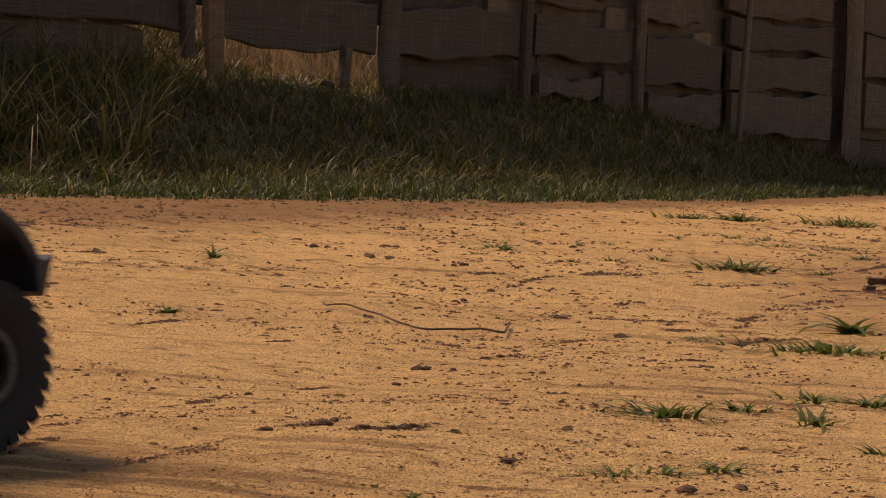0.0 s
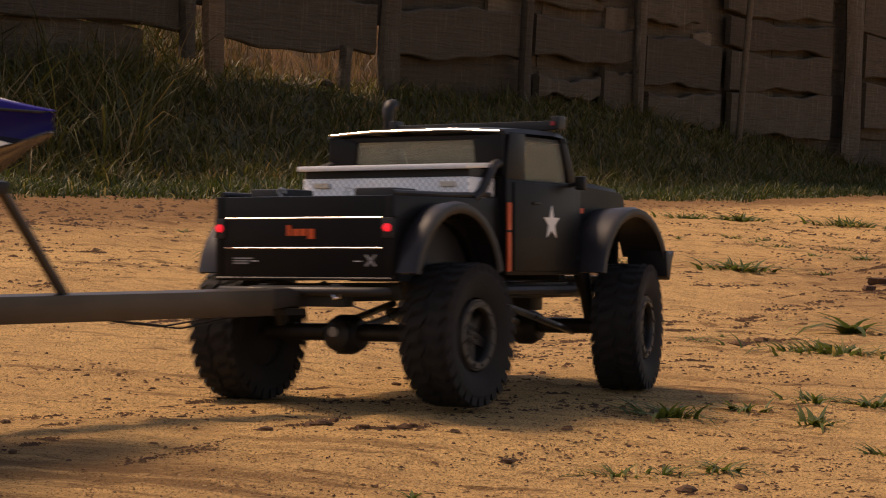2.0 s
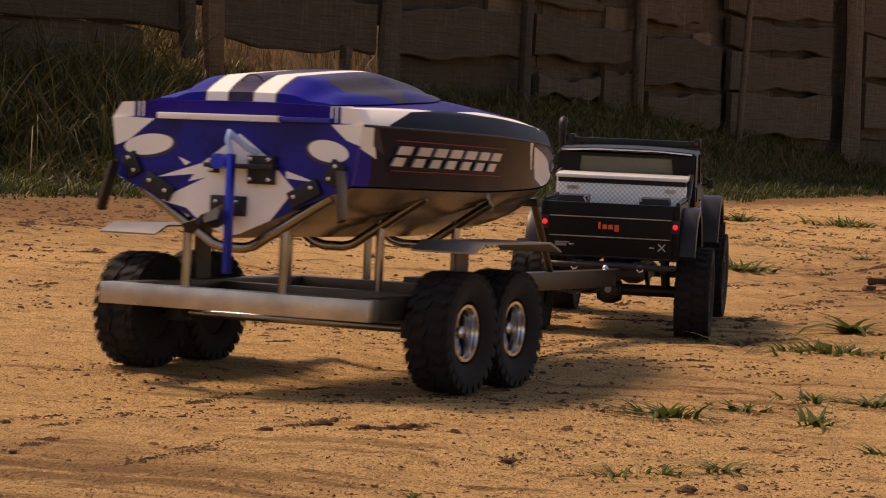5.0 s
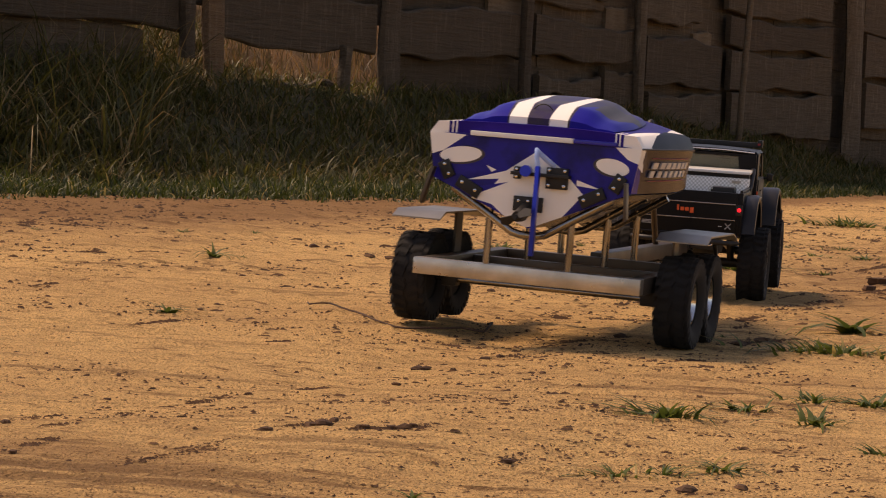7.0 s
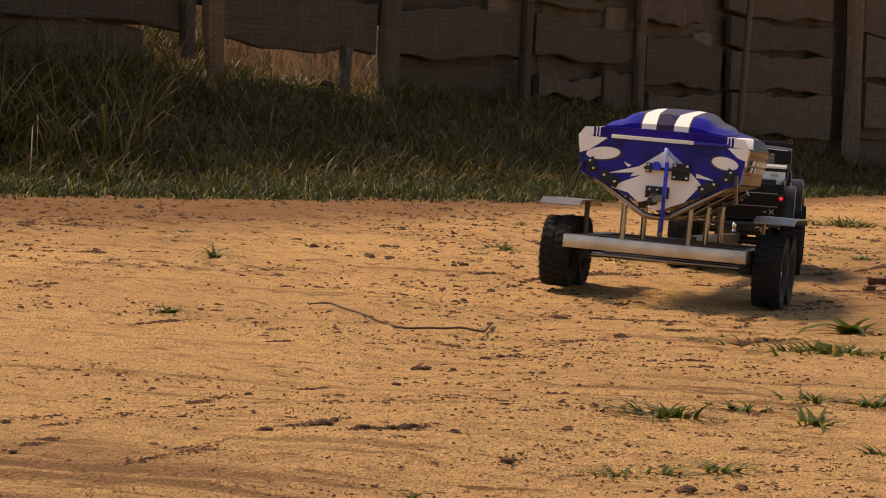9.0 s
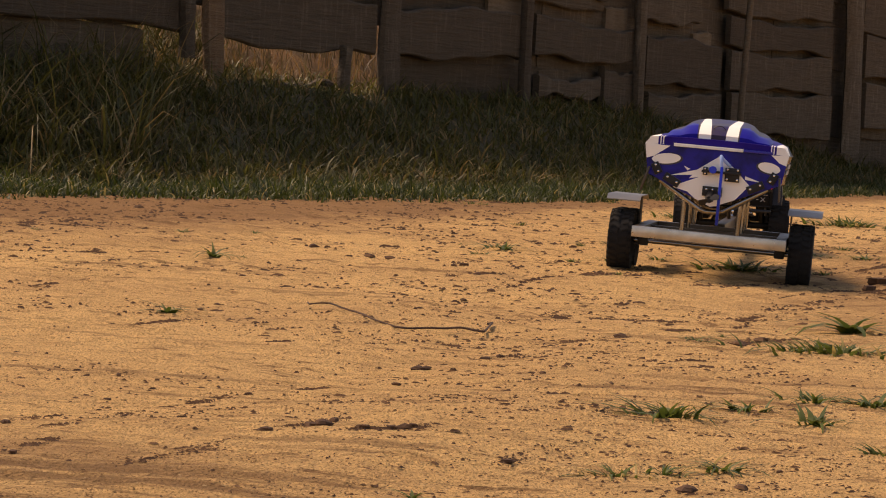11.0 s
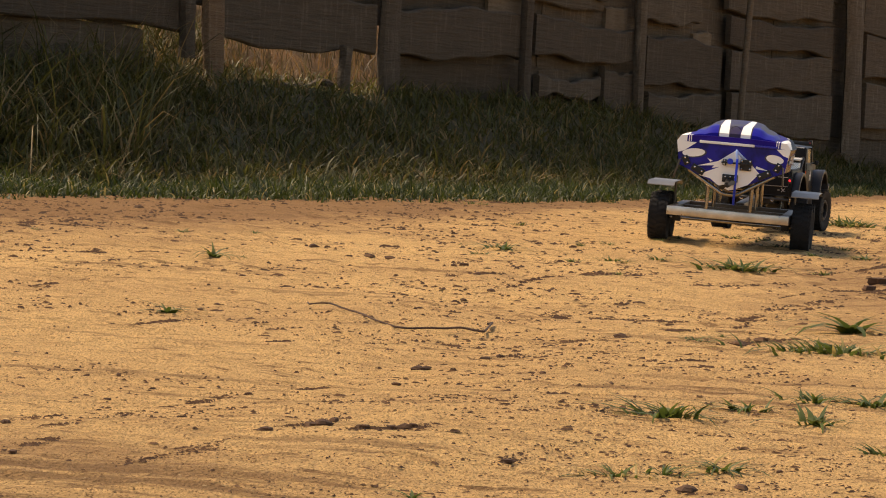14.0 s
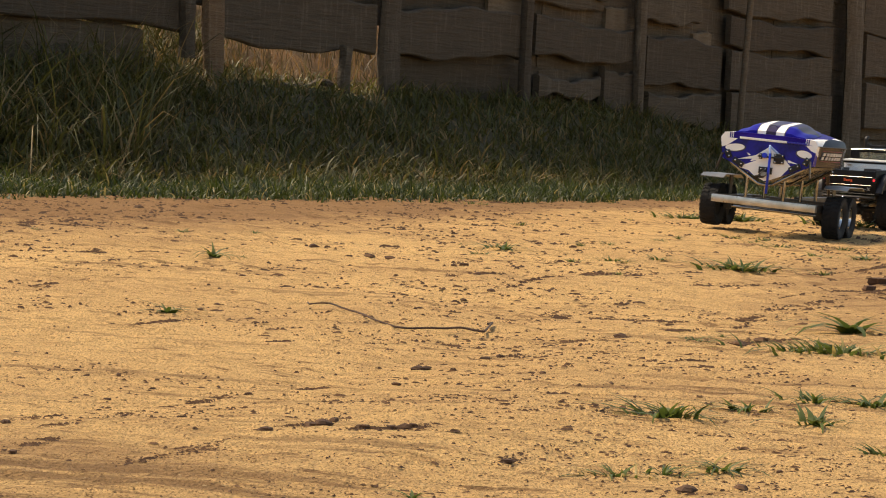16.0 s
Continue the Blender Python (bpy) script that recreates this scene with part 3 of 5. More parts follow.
# from, to along the wall; lower edge at both ends; upper edge at both ends
BOARDS = [
    (-0.60, 1.130, 0.516, 0.519, 0.765, 0.800), (1.322, 2.287, 0.490, 0.492, 0.680, 0.706), (2.440, 3.388, 0.499, 0.535, 0.704, 0.741),
    (3.482, 4.399, 0.558, 0.562, 0.733, 0.722), (4.486, 5.238, 0.473, 0.483, 0.719, 0.700), (3.534, 4.075, 0.378, 0.387, 0.460, 0.475),
    (3.600, 4.157, 0.845, 0.860, 1.010, 1.020), (4.447, 4.996, 0.774, 0.794, 1.045, 1.093), (4.095, 4.422, 0.330, 0.330, 0.524, 0.520)]
FAR_BOARDS = [
    (5.293, 6.500, 0.877, 0.902, 1.119, 1.219), (5.328, 6.520, 0.709, 0.720, 0.854, 0.868), (5.351, 6.527, 0.488, 0.513, 0.686, 0.693),
    (5.380, 6.555, 0.250, 0.260, 0.465, 0.494), (4.521, 5.272, 0.280, 0.280, 0.429, 0.443), (6.927, 8.787, 0.873, 0.917, 1.128, 1.202),
    (6.967, 8.838, 0.615, 0.630, 0.866, 0.903), (7.011, 8.891, 0.330, 0.341, 0.599, 0.612), (4.452, 6.508, 1.120, 1.225, 1.423, 1.533),
    (6.885, 8.732, 1.144, 1.220, 1.508, 1.590), (0.917, 1.233, 0.342, 0.346, 0.361, 0.366), (1.601, 2.024, 0.344, 0.350, 0.362, 0.368)]
STUBS = [(3.150, 3.420, 0.690, 0.700, 0.900, 0.910), (4.144, 4.350, 0.690, 0.700, 0.820, 0.835), (5.000, 5.200, 0.680, 0.690, 0.757, 0.769)]
# from, to along the wall; foot, head; lean; pale
POSTS = [
    (1.225, 1.330, 0.226, 0.800, -0.020, True),
    (2.310, 2.440, 0.230, 0.890, -0.020, False),
    (3.365, 3.430, 0.274, 1.000, -0.030, False),
    (4.370, 4.440, 0.231, 1.093, -0.050, False),
    (6.690, 6.900, 0.185, 1.436, -0.060, False),
    (2.050, 2.100, 0.264, 0.520, 0.000, False),
    (1.085, 1.150, 0.420, 0.760, 0.000, False),
]
add_wall()


def add_straw():
    rng = np.random.RandomState(77)
    n = 3000
    s, d = rng.uniform(0.2, 3.2, n), rng.uniform(0.12, 1.3, n)
    pts = [WALL @ Vector((a, b, 0)) for a, b in zip(s, d)]
    x, y = np.array([p.x for p in pts]), np.array([p.y for p in pts])
    roots = np.stack([x, y, height(x, y)], -1)
    ob = new("straw_grass", blades("straw_grass", roots, 0.17 * rng.uniform(0.4, 1.3, n), np.full(n, 0.005), 0.6, rng, STRAW))
    tagged(ob, "sunlit dry straw-coloured grass behind the fence", "grass", kind="stuff")


add_straw()

# ---- wheels ----
def tyre_geo(r, w, lugs):
    g = Geo()
    h = w / 2
    g.lathe([(r * 0.52, -h * 0.72), (r * 0.66, -h * 0.96), (r * 0.85, -h), (r * 0.93, -h * 0.88), (r * 0.95, -h * 0.4), (r * 0.955, 0), (r * 0.95, h * 0.4), (r * 0.93, h * 0.88), (r * 0.85, h), (r * 0.66, h * 0.96), (r * 0.52, h * 0.72)], 40)
    g.lathe([(0.001, h * 0.55), (r * 0.55, h * 0.55), (r * 0.55, h * 0.62), (0.001, h * 0.62)], 24)
    for k in range(lugs):
        for side in (-1, 1):
            m = Matrix.Rotation(2 * math.pi * (k + (0.5 if side > 0 else 0)) / lugs, 4, "Y")
            b = r * math.pi / lugs * 0.62
            g.box((-b, side * h * 0.45 - h * 0.30, r * 0.93), (b, side * h * 0.45 + h * 0.30, r * 1.0), m @ pose(0, 0, 0, 0, 0, 14 * side))
            g.box((-b, side * h * 0.84 - h * 0.14, r * 0.84), (b, side * h * 0.9 + h * 0.14, r * 0.985), m)
            if k % 2:
                g.box((-b * 0.8, side * h * 0.14 - h * 0.12, r * 0.93), (b * 0.8, side * h * 0.14 + h * 0.12, r * 0.998), m @ pose(0, 0, 0, 0, 0, -20 * side))
    return g


def add_wheel(parent, x, y, r, w, meshes, right):
    """A hub with its tyre and rim; the outer face is at -y before turning it to its side."""
    tyre, rim, ring, nut = meshes
    hub = shared("wheel", nut, parent, pose(x, y, r))
    flip = pose(0, 0, 0) if right else pose(0, 0, 0, 0, 0, 180)
    shared("tyre", tyre, hub, flip)
    shared("rim", rim, hub, flip)
    shared("rim_ring", ring, hub, flip)
    return hub


def rim_geo(r, w, spokes, depth):
    g = Geo()
    h = w / 2
    g.lathe([(r, -h), (r * 0.90, -h), (r * 0.84, -h * 0.7), (r * 0.82, h * 0.3), (r, h * 0.3)], 32)
    for k in range(spokes):
        m = Matrix.Rotation(2 * math.pi * k / spokes, 4, "Y")
        g.prism([(-r * 0.17, r * 0.2), (r * 0.17, r * 0.2), (r * 0.12, r * 0.88), (-r * 0.12, r * 0.88)], depth - h * 0.14, depth + h * 0.14, "y", m)
    g.lathe([(0.001, depth - h * 0.25), (r * 0.30, depth - h * 0.2), (r * 0.33, depth + h * 0.2), (0.001, depth + h * 0.2)], 20)
    for k in range(spokes):
        a = 2 * math.pi * (k + 0.5) / spokes
        g.box((r * 0.2 * math.cos(a) - 0.0012, depth - h * 0.3, r * 0.2 * math.sin(a) - 0.0012), (r * 0.2 * math.cos(a) + 0.0012, depth, r * 0.2 * math.sin(a) + 0.0012))
    return g


def ring_geo(r, y, n):
    g = Geo()
    g.lathe([(r * 0.80, y), (r * 0.84, y - 0.002), (r * 1.0, y - 0.002), (r * 1.04, y), (r * 1.0, y + 0.003), (r * 0.82, y + 0.003)], 32)
    for k in range(n):
        a = 2 * math.pi * k / n
        m = pose(r * 0.92 * math.cos(a), y - 0.002, r * 0.92 * math.sin(a))
        g.box((-0.0009, -0.0012, -0.0009), (0.0009, 0.001, 0.0009), m)
    return g


TRUCK_WHEEL = (mesh_of("tyre", tyre_geo(R_TRUCK, 0.042, 30), RUBBER, smooth=30), mesh_of("rim", rim_geo(0.0285, 0.034, 6, -0.008), CHASSIS),
               mesh_of("rim_ring", ring_geo(0.0265, -0.0165, 12), RIM_GREY), mesh_of("wheel", Geo().lathe([(0.001, -0.006), (0.006, -0.006), (0.006, 0.02), (0.001, 0.02)], 12), CHASSIS))
TRAILER_WHEEL = (mesh_of("tyre", tyre_geo(R_TRAILER, 0.041, 26), RUBBER, smooth=30), mesh_of("rim", rim_geo(0.0250, 0.028, 6, 0.000), CHROME),
                 mesh_of("rim_ring", ring_geo(0.0245, -0.0085, 6), CHROME), mesh_of("wheel", Geo().lathe([(0.001, -0.011), (0.005, -0.009), (0.006, 0.012), (0.001, 0.012)], 12), CHROME))


# ---- truck ----
def star_outline(r, cx, cz):
    return [(cx + (r if i % 2 == 0 else r * 0.40) * math.sin(math.pi * i / 5), cz + (r if i % 2 == 0 else r * 0.40) * math.cos(math.pi * i / 5)) for i in range(10)]


def flare_geo(cx, cz, r, a0, a1, side, y0, y1, squash=1.0):
    """An arched wing over a wheel: a bent strip with a turned-down lip."""
    rows = []
    for i in range(15):
        a = radians(a0 + (a1 - a0) * i / 14)
        c, s = math.cos(a), math.sin(a) * squash
        rows.append([(cx + q * c, side * y, cz + q * s) for q, y in ((r, y0), (r + 0.002, y1 - 0.006), (r, y1 - 0.001), (r - 0.005, y1), (r - 0.008, y1 - 0.0015), (r - 0.004, y1 - 0.006), (r - 0.004, y0), (r, y0))])
    g = Geo().grid(rows)
    return g.add(rows[0][:7], [tuple(range(7))]).add(rows[-1][:7], [tuple(reversed(range(7)))])


def add_truck():
    t = tagged(new("pickup_truck"), "matte black model pickup truck with orange trim, driving over sand", "toy truck")
    # bed
    for s in (-1, 1):
        side = [(-0.230, 0.100), (-0.222, 0.100)] + arc(-0.157, 0.085, 0.064, 165, 22, 10) + [(-0.092, 0.106), (-0.056, 0.106), (-0.056, 0.172), (-0.080, 0.169), (-0.230, 0.1675)]
        bed = part("bed_side", Geo().prism(side, s * 0.0765, s * 0.0845), BODY, t, bevel=0.0012)
        part("trim_strip", Geo().box((-0.2285, s * 0.0842, 0.1495), (-0.070, s * 0.0856, 0.1515)), BODY, bed)
        part("bed_rail", Geo().tube([(-0.225, s * 0.081, 0.1695), (-0.14, s * 0.081, 0.170), (-0.07, s * 0.081, 0.172)], 0.0025, 8), CHASSIS, bed)
        part("orange_stripe", Geo().box((-0.0565, s * 0.0905, 0.108), (-0.0515, s * 0.0922, 0.141)), ORANGE, t, "orange upright trim strip")
        part("orange_stripe", Geo().box((-0.0565, s * 0.0905, 0.143), (-0.0515, s * 0.0922, 0.166)), ORANGE, t, "orange upright trim strip")
        part("rear_flare", flare_geo(-0.157, 0.092, 0.072, 168, 14, s, 0.083, 0.105, 0.98), FLARE, t, "grey-black wheel arch")
        part("front_flare", flare_geo(0.150, 0.098, 0.071, 172, 22, s, 0.070, 0.115, 0.95), FLARE, t, "grey-black wheel arch")
        part("front_flare_tip", Geo().prism([(0.208, 0.128), (0.217, 0.124), (0.226, 0.128), (0.222, 0.120), (0.216, 0.100), (0.210, 0.104)], s * 0.076, s * 0.117), FLARE, t, bevel=0.001)
        part("bed_hoop", Geo().tube([(-0.098, s * 0.081, 0.168), (-0.088, s * 0.083, 0.174), (-0.068, s * 0.084, 0.197), (-0.058, s * 0.083, 0.199)], 0.0042, 10), CHASSIS, t)
        mirror = part("mirror", Geo().box((0.056, s * 0.097, 0.180), (0.062, s * 0.107, 0.192)), CHASSIS, t, bevel=0.002)
        part("mirror_arm", Geo().tube([(0.059, s * 0.088, 0.183), (0.059, s * 0.100, 0.186)], 0.0018, 6), CHASSIS, mirror)
        lamp = part("tail_lamp_housing", Geo().prism([(s * 0.0745, 0.134), (s * 0.0845, 0.134), (s * 0.0845, 0.150), (s * 0.0745, 0.150)], -0.2315, -0.228, "x"), CHASSIS, t, bevel=0.0008)
        part("tail_lamp", Geo().lathe([(0.0005, -0.0022), (0.0025, -0.0017), (0.0033, 0.0), (0.0033, 0.004), (0.0005, 0.004)], 14), LAMP, lamp, "glowing red tail lamp").matrix_basis = pose(-0.2318, s * 0.0795, 0.1422, 0, 0, -90)
        part("badge", Geo().box((0.084, s * 0.0800, 0.1605), (0.106, s * 0.0814, 0.1650)), ORANGE, t, "orange hood badge")
        part("door", Geo().prism([(-0.046, 0.108), (0.066, 0.108), (0.073, 0.150), (0.066, 0.184), (-0.046, 0.184)], s * 0.0895, s * 0.0922), BODY, t, bevel=0.001)
        part("door_handle", Geo().box((-0.014, s * 0.092, 0.1655), (-0.002, s * 0.0942, 0.1675)), CHASSIS, t, bevel=0.0006)
        part("star", Geo().prism(star_outline(0.0155, 0.0213, 0.150), s * 0.0921, s * 0.0929), WHITE, t, "white five-pointed star", smooth=0)
        part("marker_lamp", Geo().box((0.070, s * 0.0918, 0.118), (0.0725, s * 0.0928, 0.123)), CHROME, t)
        part("rock_slider", Geo().tube([(-0.075, s * 0.080, 0.095), (-0.06, s * 0.088, 0.092), (0.07, s * 0.088, 0.092), (0.085, s * 0.08, 0.095)], 0.0045, 8), CHASSIS, t)
        part("cab_side", Geo().box((-0.057, s * 0.080, 0.105), (0.082, s * 0.0905, 0.186)), BODY, t, bevel=0.0015)
        part("rear_pillar", Geo().prism([(-0.057, 0.184), (-0.022, 0.184), (-0.022, 0.226), (-0.050, 0.226)], s * 0.0815, s * 0.0895), BODY, t, bevel=0.0012)
        part("front_pillar", Geo().prism([(0.063, 0.184), (0.080, 0.184), (0.056, 0.226), (0.046, 0.226)], s * 0.0805, s * 0.0885), BODY, t, bevel=0.0012)
        part("side_window", Geo().prism([(-0.023, 0.185), (0.065, 0.185), (0.048, 0.221), (-0.023, 0.221)], s * 0.0850, s * 0.0862), GLASS, t, "tinted side window", smooth=0).visible_shadow = False
        part("wheel_tub", Geo().box((-0.224, s * 0.040, 0.100), (-0.092, s * 0.0766, 0.155)), CHASSIS, t)
        part("frame_rail", Geo().box((-0.235, s * 0.030, 0.084), (0.215, s * 0.038, 0.098)), CHASSIS, t, bevel=0.0008)
        for x in (-0.157, 0.157):
            part("shock_absorber", Geo().tube([(x - 0.025, s * 0.062, 0.128), (x - 0.005, s * 0.066, 0.064)], 0.0058, 10).tube([(x - 0.0245, s * 0.062, 0.127), (x - 0.015, s * 0.064, 0.096)], 0.0075, 10), CHASSIS, t)
            part("link_arm", Geo().tube([(x, s * 0.045, 0.052), (x * 0.25, s * 0.030, 0.080)], 0.0032, 8), STEEL, t)
    gate = part("tailgate", Geo().box((-0.230, -0.0765, 0.1014), (-0.223, 0.0765, 0.1675)), BODY, t, bevel=0.0015)
    for z in (0.1500, 0.1262):
        part("bright_strip", Geo().tube([(-0.2308, -0.074, z), (-0.2305, 0.074, z)], 0.0007, 6), STEEL, gate, "bright tailgate strip")
    part("lower_edge", Geo().tube([(-0.2302, -0.083, 0.1022), (-0.2302, 0.083, 0.1022)], 0.0011, 6), CHASSIS, gate)
    for k, (y, w, z0, z1) in enumerate(((0.0125, 0.003, 0.136, 0.1445), (0.006, 0.0055, 0.136, 0.1415), (-0.001, 0.0055, 0.136, 0.1415), (-0.0085, 0.0055, 0.1335, 0.1415))):
        part("emblem", Geo().box((-0.2312, y - w / 2, z0), (-0.2299, y + w / 2, z1)), ORANGE, gate, "plain orange emblem")
    for z in (0.1135, 0.1155, 0.1175):
        part("decal_bar", Geo().box((-0.2308, 0.052 - (0.004 if z > 0.117 else 0), z), (-0.2299, 0.066, z + 0.0012)), GREY_PRINT, gate, "small grey decal bar")
    for a in (45, -45):
        part("decal_cross", Geo().box((-0.0004, -0.0062, -0.0008), (0.0004, 0.0062, 0.0008)), GREY_PRINT, gate, "small grey crossed decal").matrix_basis = pose(-0.2306, -0.064, 0.1165, a)
    for y in (0.046, -0.052):
        part("decal_dash", Geo().box((-0.2307, y - 0.003, 0.1155), (-0.2299, y + 0.003, 0.1163)), WHITE, gate)
    part("bed_floor", Geo().box((-0.224, -0.077, 0.112), (-0.056, 0.077, 0.117)), CHASSIS, t)
    for s in (-1, 1):
        part("bed_cover_block", Geo().box((-0.205, s * 0.050 - 0.018, 0.150), (-0.165, s * 0.050 + 0.018, 0.1745)), CHASSIS, t, bevel=0.002)
        part("tie_hook", Geo().tube([(-0.212, s * 0.032, 0.166)] + [(-0.212, s * 0.032 + 0.003 * math.cos(a), 0.172 + 0.003 * math.sin(a)) for a in (-1.2, 0, 1.2, 2.4, 3.6)], 0.001, 6), STEEL, t)
    # tool box
    chest = part("tool_chest", Geo().box((-0.106, -0.0815, 0.125), (-0.062, 0.0815, 0.1865)), TREAD_PLATE, t, "bright tread-plate tool box", bevel=0.0015)
    part("lid", Geo().prism([(-0.113, 0.1925), (-0.060, 0.1955), (-0.060, 0.1995), (-0.113, 0.1970)], -0.0835, 0.0835), LID_METAL, chest, "polished aluminium lid", bevel=0.001)
    part("lid_gasket", Geo().box((-0.104, -0.081, 0.1865), (-0.062, 0.081, 0.1935)), CHASSIS, chest)
    for y in (-0.062, 0.062):
        part("latch", Geo().box((-0.1085, y - 0.007, 0.1785), (-0.1055, y + 0.007, 0.1825)), STEEL, chest)
    # cab
    back = part("cab_back", Geo().box((-0.0585, -0.0855, 0.106), (-0.0545, 0.0855, 0.188)), BODY, t, bevel=0.001)
    for s in (-1, 1):
        part("cab_back_post", Geo().prism([(s * 0.062, 0.187), (s * 0.0875, 0.187), (s * 0.0865, 0.227), (s * 0.058, 0.219)], -0.0575, -0.050, "x"), BODY, back, bevel=0.001)
    part("rear_window", Geo().prism([(-0.064, 0.187), (0.064, 0.187), (0.062, 0.2225), (-0.062, 0.2225)], -0.0545, -0.053, "x"), GLASS, t, "dark rear window", smooth=0).visible_shadow = False
    part("roof", Geo().grid([[(x, y, z0 + 0.0035 * (1 - (y / 0.09) ** 2) - (0.004 if abs(y) > 0.086 else 0)) for y in (-0.0895, -0.086, -0.06, -0.03, 0, 0.03, 0.06, 0.086, 0.0895)] for x, z0 in ((-0.0585, 0.2235), (-0.056, 0.2275), (-0.03, 0.2295), (0.03, 0.2300), (0.050, 0.2285), (0.056, 0.2235))]).box((-0.056, -0.086, 0.2195), (0.053, 0.086, 0.2235)), BODY, t, "black roof with a sky glint along its rear edge")
    # bright tube standing in for the sky's reflection on the roof edge
    part("roof_edge_glint", Geo().tube([(-0.0590, -0.084, 0.2260), (-0.0590, -0.04, 0.2285), (-0.0590, 0.04, 0.2285), (-0.0590, 0.084, 0.2260)], 0.0011, 6), CHROME, t)
    part("windscreen", Geo().add([(0.079, -0.081, 0.185), (0.079, 0.081, 0.185), (0.054, 0.079, 0.225), (0.054, -0.079, 0.225), (0.0805, -0.081, 0.185), (0.0805, 0.081, 0.185), (0.0555, 0.079, 0.225), (0.0555, -0.079, 0.225)], [(0, 1, 2, 3), (4, 7, 6, 5), (0, 4, 5, 1), (3, 2, 6, 7), (0, 3, 7, 4), (1, 5, 6, 2)]), GLASS, t, "tinted windscreen", smooth=0).visible_shadow = False
    part("seat_row", Geo().box((-0.045, -0.06, 0.15), (-0.025, 0.06, 0.196)), CHASSIS, t, bevel=0.003)
    part("cab_floor", Geo().box((-0.055, -0.08, 0.105), (0.082, 0.08, 0.110)), CHASSIS, t)
    bar = part("light_bar", Geo().box((0.046, -0.083, 0.2325), (0.056, 0.083, 0.2410)), CHASSIS, t, bevel=0.001)
    for s in (-1, 1):
        part("bar_lamp", Geo().box((0.044, s * 0.0835 - 0.004, 0.233), (0.058, s * 0.0835 + 0.004, 0.245)), CHASSIS, bar, bevel=0.001)
        part("bar_bracket", Geo().box((0.048, s * 0.07 - 0.002, 0.226), (0.053, s * 0.07 + 0.002, 0.234)), CHASSIS, bar)
    part("bar_bolt", Geo().box((0.0575, -0.0865, 0.242), (0.0600, -0.0840, 0.2445)), WHITE, bar)
    part("bar_tag", Geo().box((0.0425, -0.084, 0.2365), (0.0440, -0.080, 0.2400)), RED_PRINT, bar)
    snorkel = part("snorkel", Geo().tube([(0.085, 0.088, 0.160), (0.078, 0.095, 0.175), (0.064, 0.099, 0.215), (0.062, 0.099, 0.250)], 0.0045, 10), CHASSIS, t)
    part("snorkel_head", Geo().tube([(0.062, 0.099, 0.248), (0.062, 0.099, 0.256), (0.066, 0.099, 0.261), (0.072, 0.099, 0.262)], [0.0048, 0.0060, 0.0062, 0.0058], 10), CHASSIS, snorkel)
    # front
    part("hood", Geo().grid([[(x, y * w, z0 + 0.004 * (1 - (y / 0.08) ** 2) - (0.006 if abs(y) > 0.079 else 0)) for y in (-0.080, -0.0775, -0.05, 0, 0.05, 0.0775, 0.080)] for x, w, z0 in ((0.080, 1.0, 0.1895), (0.13, 0.99, 0.1880), (0.184, 0.97, 0.1840), (0.194, 0.96, 0.179), (0.197, 0.955, 0.166))]), BODY, t)
    part("hood_side", Geo().prism([(0.080, 0.110), (0.086, 0.110)] + arc(0.150, 0.095, 0.060, 165, 90, 6) + [(0.187, 0.155), (0.195, 0.164), (0.192, 0.176), (0.184, 0.1810), (0.080, 0.1860)], -0.080, 0.080), BODY, t)
    grille = part("grille", Geo().box((0.186, -0.075, 0.112), (0.193, 0.075, 0.166)), BODY, t, bevel=0.001)
    for k in range(7):
        part("grille_slot", Geo().box((0.190, -0.033 + k * 0.011 - 0.003, 0.122), (0.1918, -0.033 + k * 0.011 + 0.003, 0.155)), CHASSIS, grille)
    for s in (-1, 1):
        part("headlight", Geo().lathe([(0.0005, -0.004), (0.010, -0.002), (0.011, 0.003), (0.0005, 0.003)], 18), CHROME, grille).matrix_basis = pose(0.191, s * 0.057, 0.140, 0, 0, 90)
    part("front_bumper", Geo().box((0.205, -0.07, 0.088), (0.217, 0.07, 0.104)), CHASSIS, t, bevel=0.002)
    # running gear
    for x in (-0.157, 0.157):
        axle = part("axle", Geo().tube([(x, -0.082, 0.0577), (x, 0.082, 0.0577)], 0.0072, 10), CHASSIS, t)
        part("differential", Geo().lathe([(0.0005, -0.017), (0.012, -0.015), (0.0165, -0.006), (0.0165, 0.006), (0.012, 0.015), (0.0005, 0.017)], 18), CHASSIS, axle).matrix_basis = pose(x, 0.004, 0.056, 0, 0, 0)
        if x < 0:
            part("diff_cover", Geo().lathe([(0.0005, -0.004), (0.010, -0.003), (0.013, 0.0), (0.013, 0.006), (0.0005, 0.006)], 16), CHASSIS, axle).matrix_basis = pose(x - 0.017, 0.004, 0.056, 0, 0, -90)
            part("diff_mark", Geo().lathe([(0.0005, -0.001), (0.0042, -0.0008), (0.0042, 0.001), (0.0005, 0.001)], 12), GREY_PRINT, axle, "small grey round mark").matrix_basis = pose(x - 0.0215, 0.004, 0.0585, 0, 0, -90)
    part("gearbox", Geo().box((-0.03, -0.027, 0.068), (0.045, 0.027, 0.105)), CHASSIS, t, bevel=0.004)
    part("skid_plate", Geo().prism([(-0.05, 0.070), (-0.02, 0.060), (0.05, 0.060), (0.075, 0.072), (0.075, 0.076), (-0.05, 0.076)], -0.034, 0.034), CHASSIS, t, bevel=0.002)
    for a, b in ((-0.14, -0.03), (0.14, 0.045)):
        part("drive_shaft", Geo().tube([(a, 0.004, 0.060), (b, 0.0, 0.080)], 0.0035, 8), STEEL, t)
